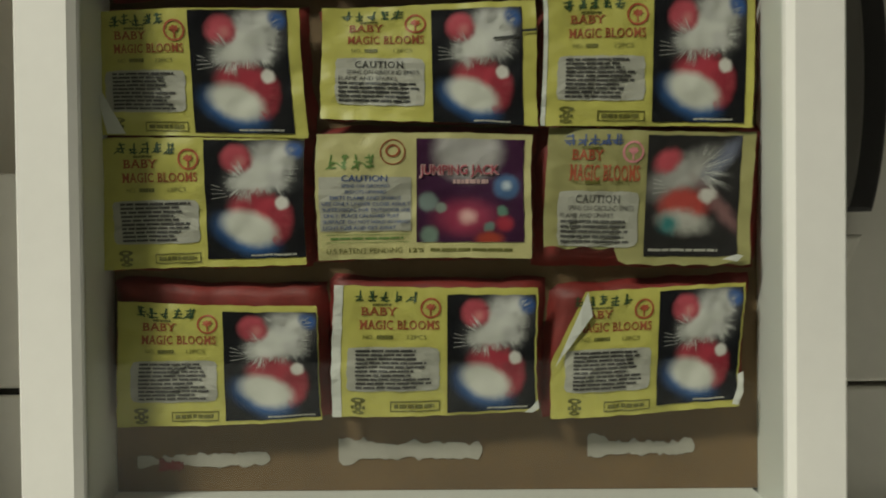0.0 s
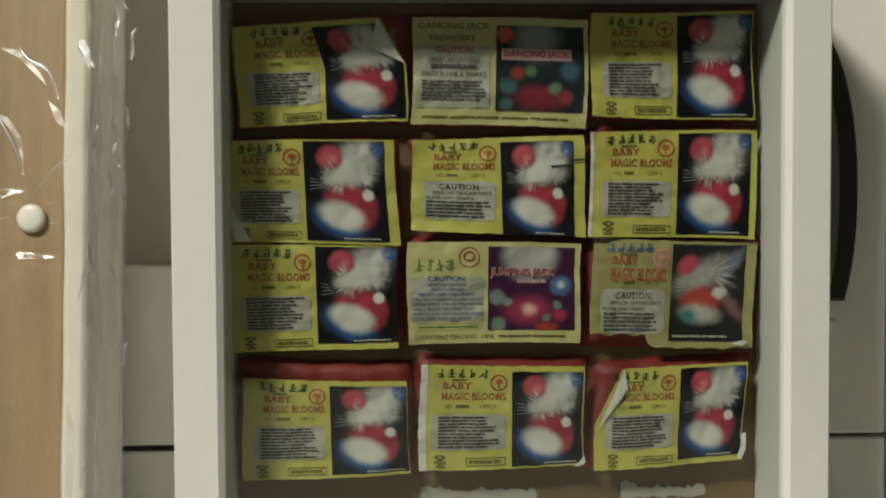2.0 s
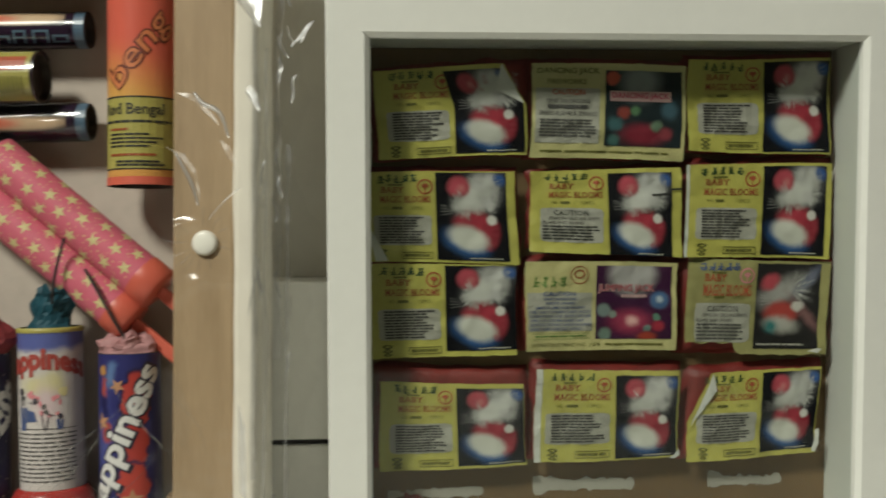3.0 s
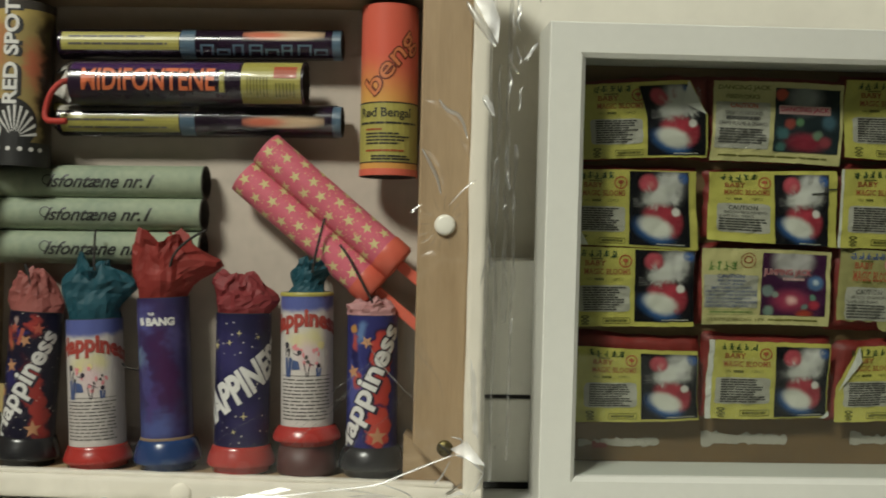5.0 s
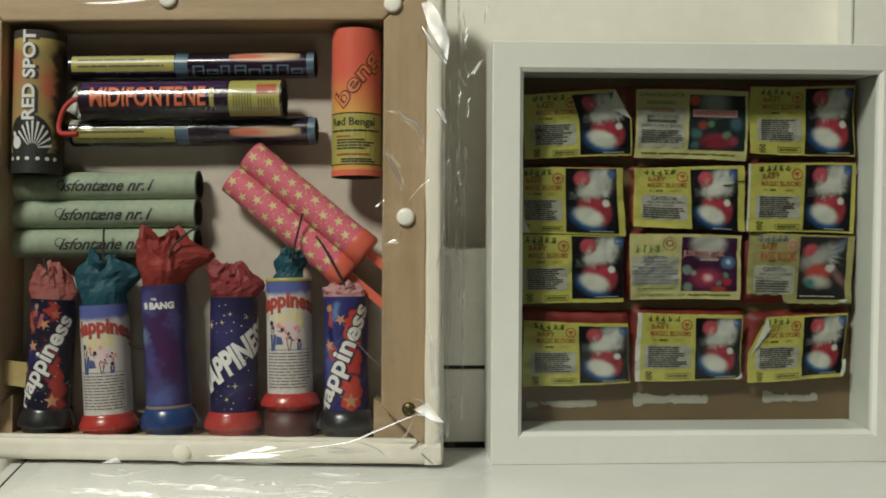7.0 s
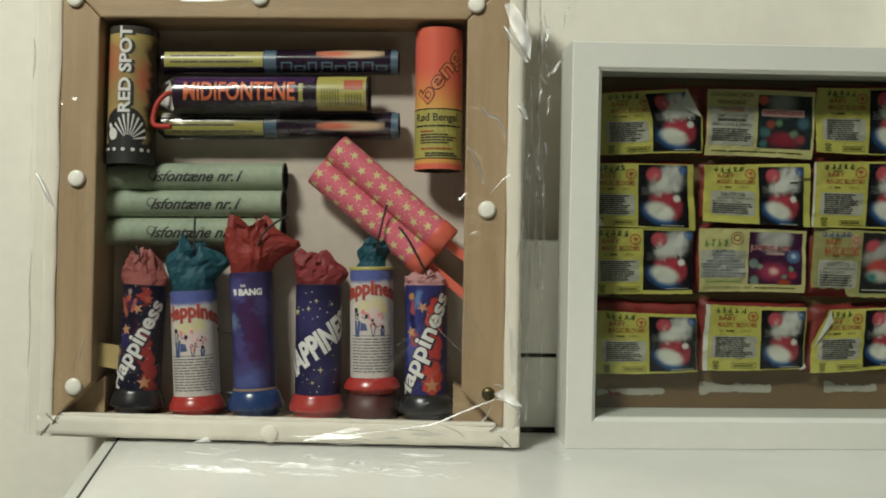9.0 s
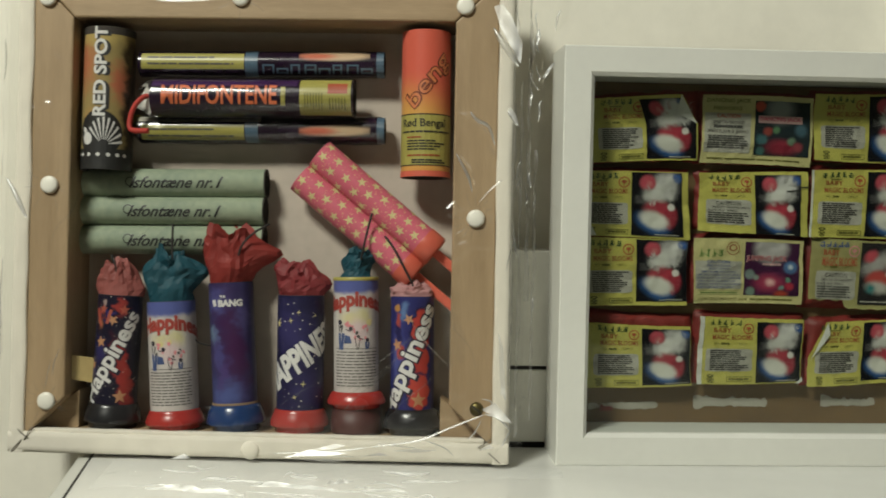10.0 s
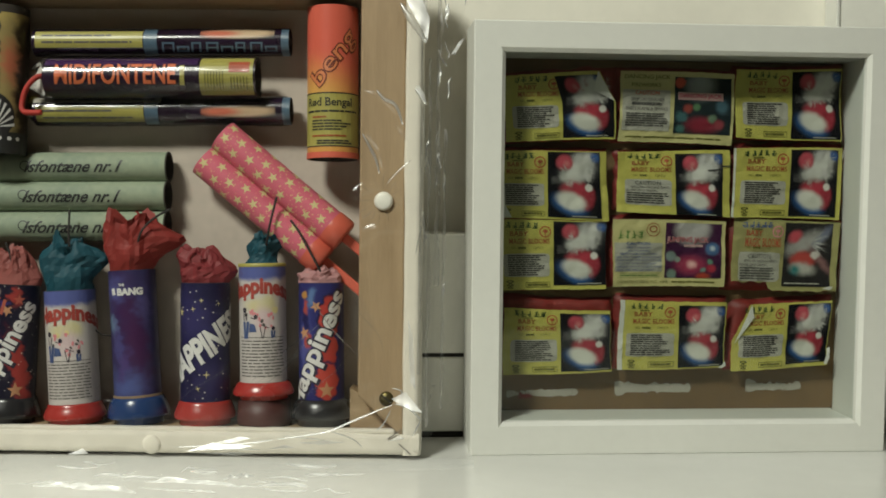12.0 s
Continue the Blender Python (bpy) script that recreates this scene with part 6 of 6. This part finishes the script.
creases = [
    (0.55, [(218, -3.2, 12), (232, -3.8, 14), (248, -4.2, 17), (262, -4.2, 23), (276, -4.0, 29), (286, -3.8, 33)]),
    (0.40, [(250, -3.6, 17), (262, -3.6, 13), (268, -3.4, 8)]),
    (0.80, [(286, -3.8, 33), (294, -3.8, 31), (301, -3.4, 24)]),
    (0.50, [(284, -3.6, 30), (280, -3.6, 22), (276, -3.4, 18)]),
    (0.50, [(301, -3.4, 24), (296, -3.2, 14)]),
    (0.60, [(160, -3.0, 7), (185, -3.4, 8), (205, -3.4, 10), (218, -3.2, 12)]),
    (0.50, [(286, -3.6, 33), (290, -3.6, 40), (284, -3.4, 42)]),
    (2.20, [(287, -2.2, 262), (292, -2.4, 254), (297, -2.2, 247), (302, -2.0, 239)]),
    (1.30, [(296, -2.8, 213), (299, -3.0, 209), (302, -2.8, 204)]),
    (0.80, [(323, 2, 242), (320, 2, 238), (318, 2, 233)]),
    (0.70, [(309, -1, 236), (311, -1, 230), (314, -1, 226)]),
    (0.60, [(327, 3, 275), (325, 3, 270), (324, 3, 262)]),
    (1.60, [(-4, -2.6, 168), (1, -3.0, 160), (5, -3.0, 152), (9, -2.8, 144)]),
    (0.60, [(-7, -2.6, 252), (-6, -2.6, 240), (-7, -2.6, 226)]),
    (0.60, [(-5, -2.6, 120), (-6, -2.6, 96), (-5, -2.6, 70), (-6, -2.6, 44)]),
    (0.80, [(84, -3.0, 276), (100, -3.2, 276), (118, -3.2, 277.5), (131, -3.0, 280)]),
    (0.80, [(140, -3.0, 279), (160, -3.2, 281), (180, -3.2, 281.5), (194, -3.0, 281)]),
    (1.10, [(274, -3.0, 212), (278, -3.2, 207), (285, -3.2, 203), (289, -3.0, 192)]),
    (0.95, [(266, -3.0, 187), (270, -3.2, 180), (274, -3.2, 172), (276, -3.0, 164)]),
    (0.40, [(280, -3.0, 158), (287, -3.2, 166), (294, -3.0, 172)]),
    (0.35, [(265, -3.0, 60), (250, -3.1, 75), (238, -3.0, 92)]),
    (0.35, [(26, -3.0, 60), (24, -3.2, 50), (23, -3.0, 42)]),
    (0.55, [(31, -3.0, 66), (28, -3.2, 58), (27, -3.0, 50)]),
    (0.50, [(172, -3.0, 5), (190, -3.2, 6.5), (210, -3.0, 6)]),
    (0.50, [(222, -3.0, 14), (236, -3.2, 13), (246, -3.0, 12)]),
    (0.40, [(297, -2.8, 118), (299, -2.9, 128), (302, -2.8, 140)]),
]
for cu, cw, n in ((278.4, 148.5, 15), (21.5, 164.3, 9), (22.9, 34.4, 9), (134.9, 279, 8)):
    for q in range(n):
        ang = 2 * math.pi * (q + 0.4 * math.sin(q * 7.3)) / n
        r0, r1 = 6.5, 10 + 7 * abs(math.sin(q * 2.9))
        mid = (r0 + r1) / 2
        creases.append((0.16 + 0.1 * abs(math.sin(q * 5.1)), [(cu + r0 * math.cos(ang), -2.6, cw + r0 * math.sin(ang)), (cu + mid * math.cos(ang + 0.06), -3.0, cw + mid * math.sin(ang + 0.06)), (cu + r1 * math.cos(ang), -2.8, cw + r1 * math.sin(ang))]))
# long slack folds across the lower part of the sheet
for u0, w0, u1, w1, r in ((258, 96, 200, 40, 0.22), (250, 84, 186, 22, 0.20), (236, 70, 196, 24, 0.26), (262, 66, 226, 24, 0.22), (196, 60, 160, 30, 0.18), (90, 150, 66, 120, 0.2), (112, 158, 84, 128, 0.18), (40, 160, 24, 128, 0.2), (280, 60, 262, 96, 0.25)):
    creases.append((r, [(u0, -3.0, w0), (u0 * 0.68 + u1 * 0.32 + 2, -3.2, w0 * 0.66 + w1 * 0.34), (u0 * 0.34 + u1 * 0.66 - 2, -3.2, w0 * 0.33 + w1 * 0.67), (u1, -3.0, w1)]))
for k, (r, line) in enumerate(creases):
    part("crease", tube_line([(u / 1000, d / 1000, w / 1000) for u, d, w in line], r / 1000, 6, True), FILMGLINT if r > 0.7 or k < 7 else FILMFOLD if k < 26 else FILMSOFT, film, "bright crease in the film", True).visible_shadow = False
rng = random.Random(77)
for k in range(13):
    x, y = rng.uniform(-0.235, -0.08), rng.uniform(-0.066, -0.018)
    y += -0.0857 * (x + 0.2)
    pts, h = [], rng.uniform(0.001, 0.003)
    for q in range(4):
        pts.append((x, y, h * (0.6 + rng.random())))
        x, y = x + rng.uniform(0.004, 0.011), y - rng.uniform(-0.002, 0.004)
    part("crease", tube_line(pts, rng.uniform(0.0004, 0.0011), 6, True), RIDGEFILM, loose, "bright crease in the film", True).visible_shadow = False


def glint_patch(outline, d_top, d_bottom):
    """A film patch in the shape of a highlight, tilted to catch the light."""
    ws = [w for _, w in outline]
    lo, hi = min(ws), max(ws)
    bm = laid(([(u / 1000, w / 1000) for u, w in outline], [tuple(range(len(outline)))]), lambda x, y: Vector((x, (d_bottom + (d_top - d_bottom) * (y * 1000 - lo) / (hi - lo)) / 1000 + 0.0006 * noise.noise(Vector((x * 300, y * 300, 1))), y)), 0.003)
    return bm


# patches added where highlights fall on the film, cut to their outlines
for outline, a, c in (([(266, 212), (274, 208), (286, 197), (283, 202), (274, 211)], -2.6, -7), ([(262, 189), (270, 186), (276, 178), (278, 166), (274, 178), (269, 184)], -2.6, -7), ([(285, 192), (290, 188), (294, 180), (289, 184)], -2.6, -7), ([(262, 97), (268, 92), (274, 78), (273, 62), (268, 66), (265, 56), (262, 72)], -2.6, -8), ([(259, 104), (262, 92), (263, 70), (260, 80)], -2.6, -6)):
    part("film_glint", glint_patch(outline, a, c), FILMSOFT, film, "film patch shaped as a highlight", True).visible_shadow = False
for outline, a, c in (([(293, 82), (296, 72), (298, 42), (295, 46), (294, 62)], -2.4, -9), ([(287, 275), (291, 262), (303, 239), (304, 252), (298, 268), (292, 277)], -1.5, -10), ([(296, 214), (300, 206), (303, 202), (301, 210), (298, 215)], -2, -9), ([(-5, 168), (2, 158), (9, 144), (3, 157), (-2, 166)], -2.2, -7), ([(284, 36), (292, 40), (302, 29), (296, 30), (290, 33)], -3, -9), ([(316, 232), (321, 241), (324, 243), (320, 235)], 2, -3)):
    part("film_glint", glint_patch(outline, a, c), FILMGLINT, film, "film patch shaped as a highlight", True).visible_shadow = False


# small stand-up folds of the loose film, whitened in place of glare
rng = random.Random(41)


def stand_fold(x, y, long, high, turn, seed):
    """A short crumpled ridge of film leaning back from the viewer."""
    c, s = math.cos(radians(turn)), math.sin(radians(turn))

    def f(a, t):
        h = high * (0.35 + 0.65 * abs(noise.noise(Vector((a * 4.3, seed, 1))))) * math.sin(math.pi * min(0.97, max(0.03, a))) ** 0.5
        px = (a - 0.5) * long + 0.0012 * noise.noise(Vector((a * 6, t * 2, seed)))
        py = t * h * 0.85 + 0.0018 * noise.noise(Vector((a * 5, seed, 4)))
        pz = 0.0006 + t * h * (1.0 + 0.4 * noise.noise(Vector((a * 11, t * 3, seed))))
        return Vector((x + px * c - py * s, y + px * s + py * c, pz))
    return grid(16, 4, f, False)


for x, y, long, high, turn in ((-0.214, -0.031, 0.034, 0.0042, -12), (-0.198, -0.037, 0.026, 0.0050, -20), (-0.176, -0.016, 0.030, 0.0018, -16), (-0.160, -0.024, 0.030, 0.0036, -6), (-0.146, -0.028, 0.020, 0.0030, -14), (-0.132, -0.017, 0.012, 0.0036, 18), (-0.118, -0.026, 0.010, 0.0016, 0), (-0.230, -0.022, 0.022, 0.0014, 8), (-0.166, -0.038, 0.024, 0.0014, -25), (-0.196, -0.008, 0.010, 0.0022, 30), (-0.128, -0.033, 0.016, 0.0012, -10), (-0.150, -0.040, 0.014, 0.0016, -20)):
    part("film_glint", stand_fold(x + 0.004, y - 0.026, long * 1.35, high * 0.95, turn * 0.7, rng.uniform(0, 50)), RIDGEFILM, loose, "crumpled film ridge whitened as glare", True).visible_shadow = False
# thin glints along the loose side edge and the lower bar
for k in range(16):
    u, w = rng.uniform(301, 316), rng.uniform(46, 292)
    pts = []
    for q in range(4):
        pts.append((u / 1000, -0.0032 + 0.00035 * max(0, u - 303), w / 1000))
        u, w = u + rng.uniform(-1.8, 1.8), w + rng.uniform(2, 6)
    part("crease", tube_line(pts, rng.uniform(0.0003, 0.0007), 6, True), FILMGLINT if k % 2 else FILMFOLD, film, "bright crease in the film", True).visible_shadow = False
# highlight-shaped patches along the lower bar
for outline in ([(168, 5), (182, 9.5), (206, 8.2), (196, 6.6), (180, 6.4)], [(184, 10), (198, 13.5), (204, 12.6), (196, 10.4)], [(172, 4), (196, 3.0), (210, 4.2), (194, 4.6)], [(232, 10.5), (246, 12), (258, 11), (244, 9.6)], [(214, 7), (224, 8.8), (230, 7.6)], [(100, 2.5), (108, 5.5), (112, 3)], [(282, 12), (289, 15), (292, 13.4)]):
    part("film_glint", glint_patch(outline, -3.0, -5.6), FILMGLINT, film, "film patch shaped as a highlight", True).visible_shadow = False
# long wavy strips standing in for highlights where film rounds the canvas side
for u0, w0, w1, wide, seed in ((0.2985, 0.050, 0.296, 0.0030, 12.0), (0.3030, 0.020, 0.230, 0.0024, 17.0), (0.3075, 0.100, 0.298, 0.0036, 23.0), (0.3115, 0.030, 0.190, 0.0022, 29.0)):
    back = 0.0004 * max(0.0, (u0 - 0.302) * 1000)
    part("film_edge", ragged_film((u0, -0.0042 + back, w0), (u0 + 0.001, -0.0042 + back, w1), (1, 0.45, 0), (0.6, -0.8, 0), wide, seed, 70, 5, 0.0022), FILMFOLD, film, "gathered film strip added as a long highlight", True).visible_shadow = False
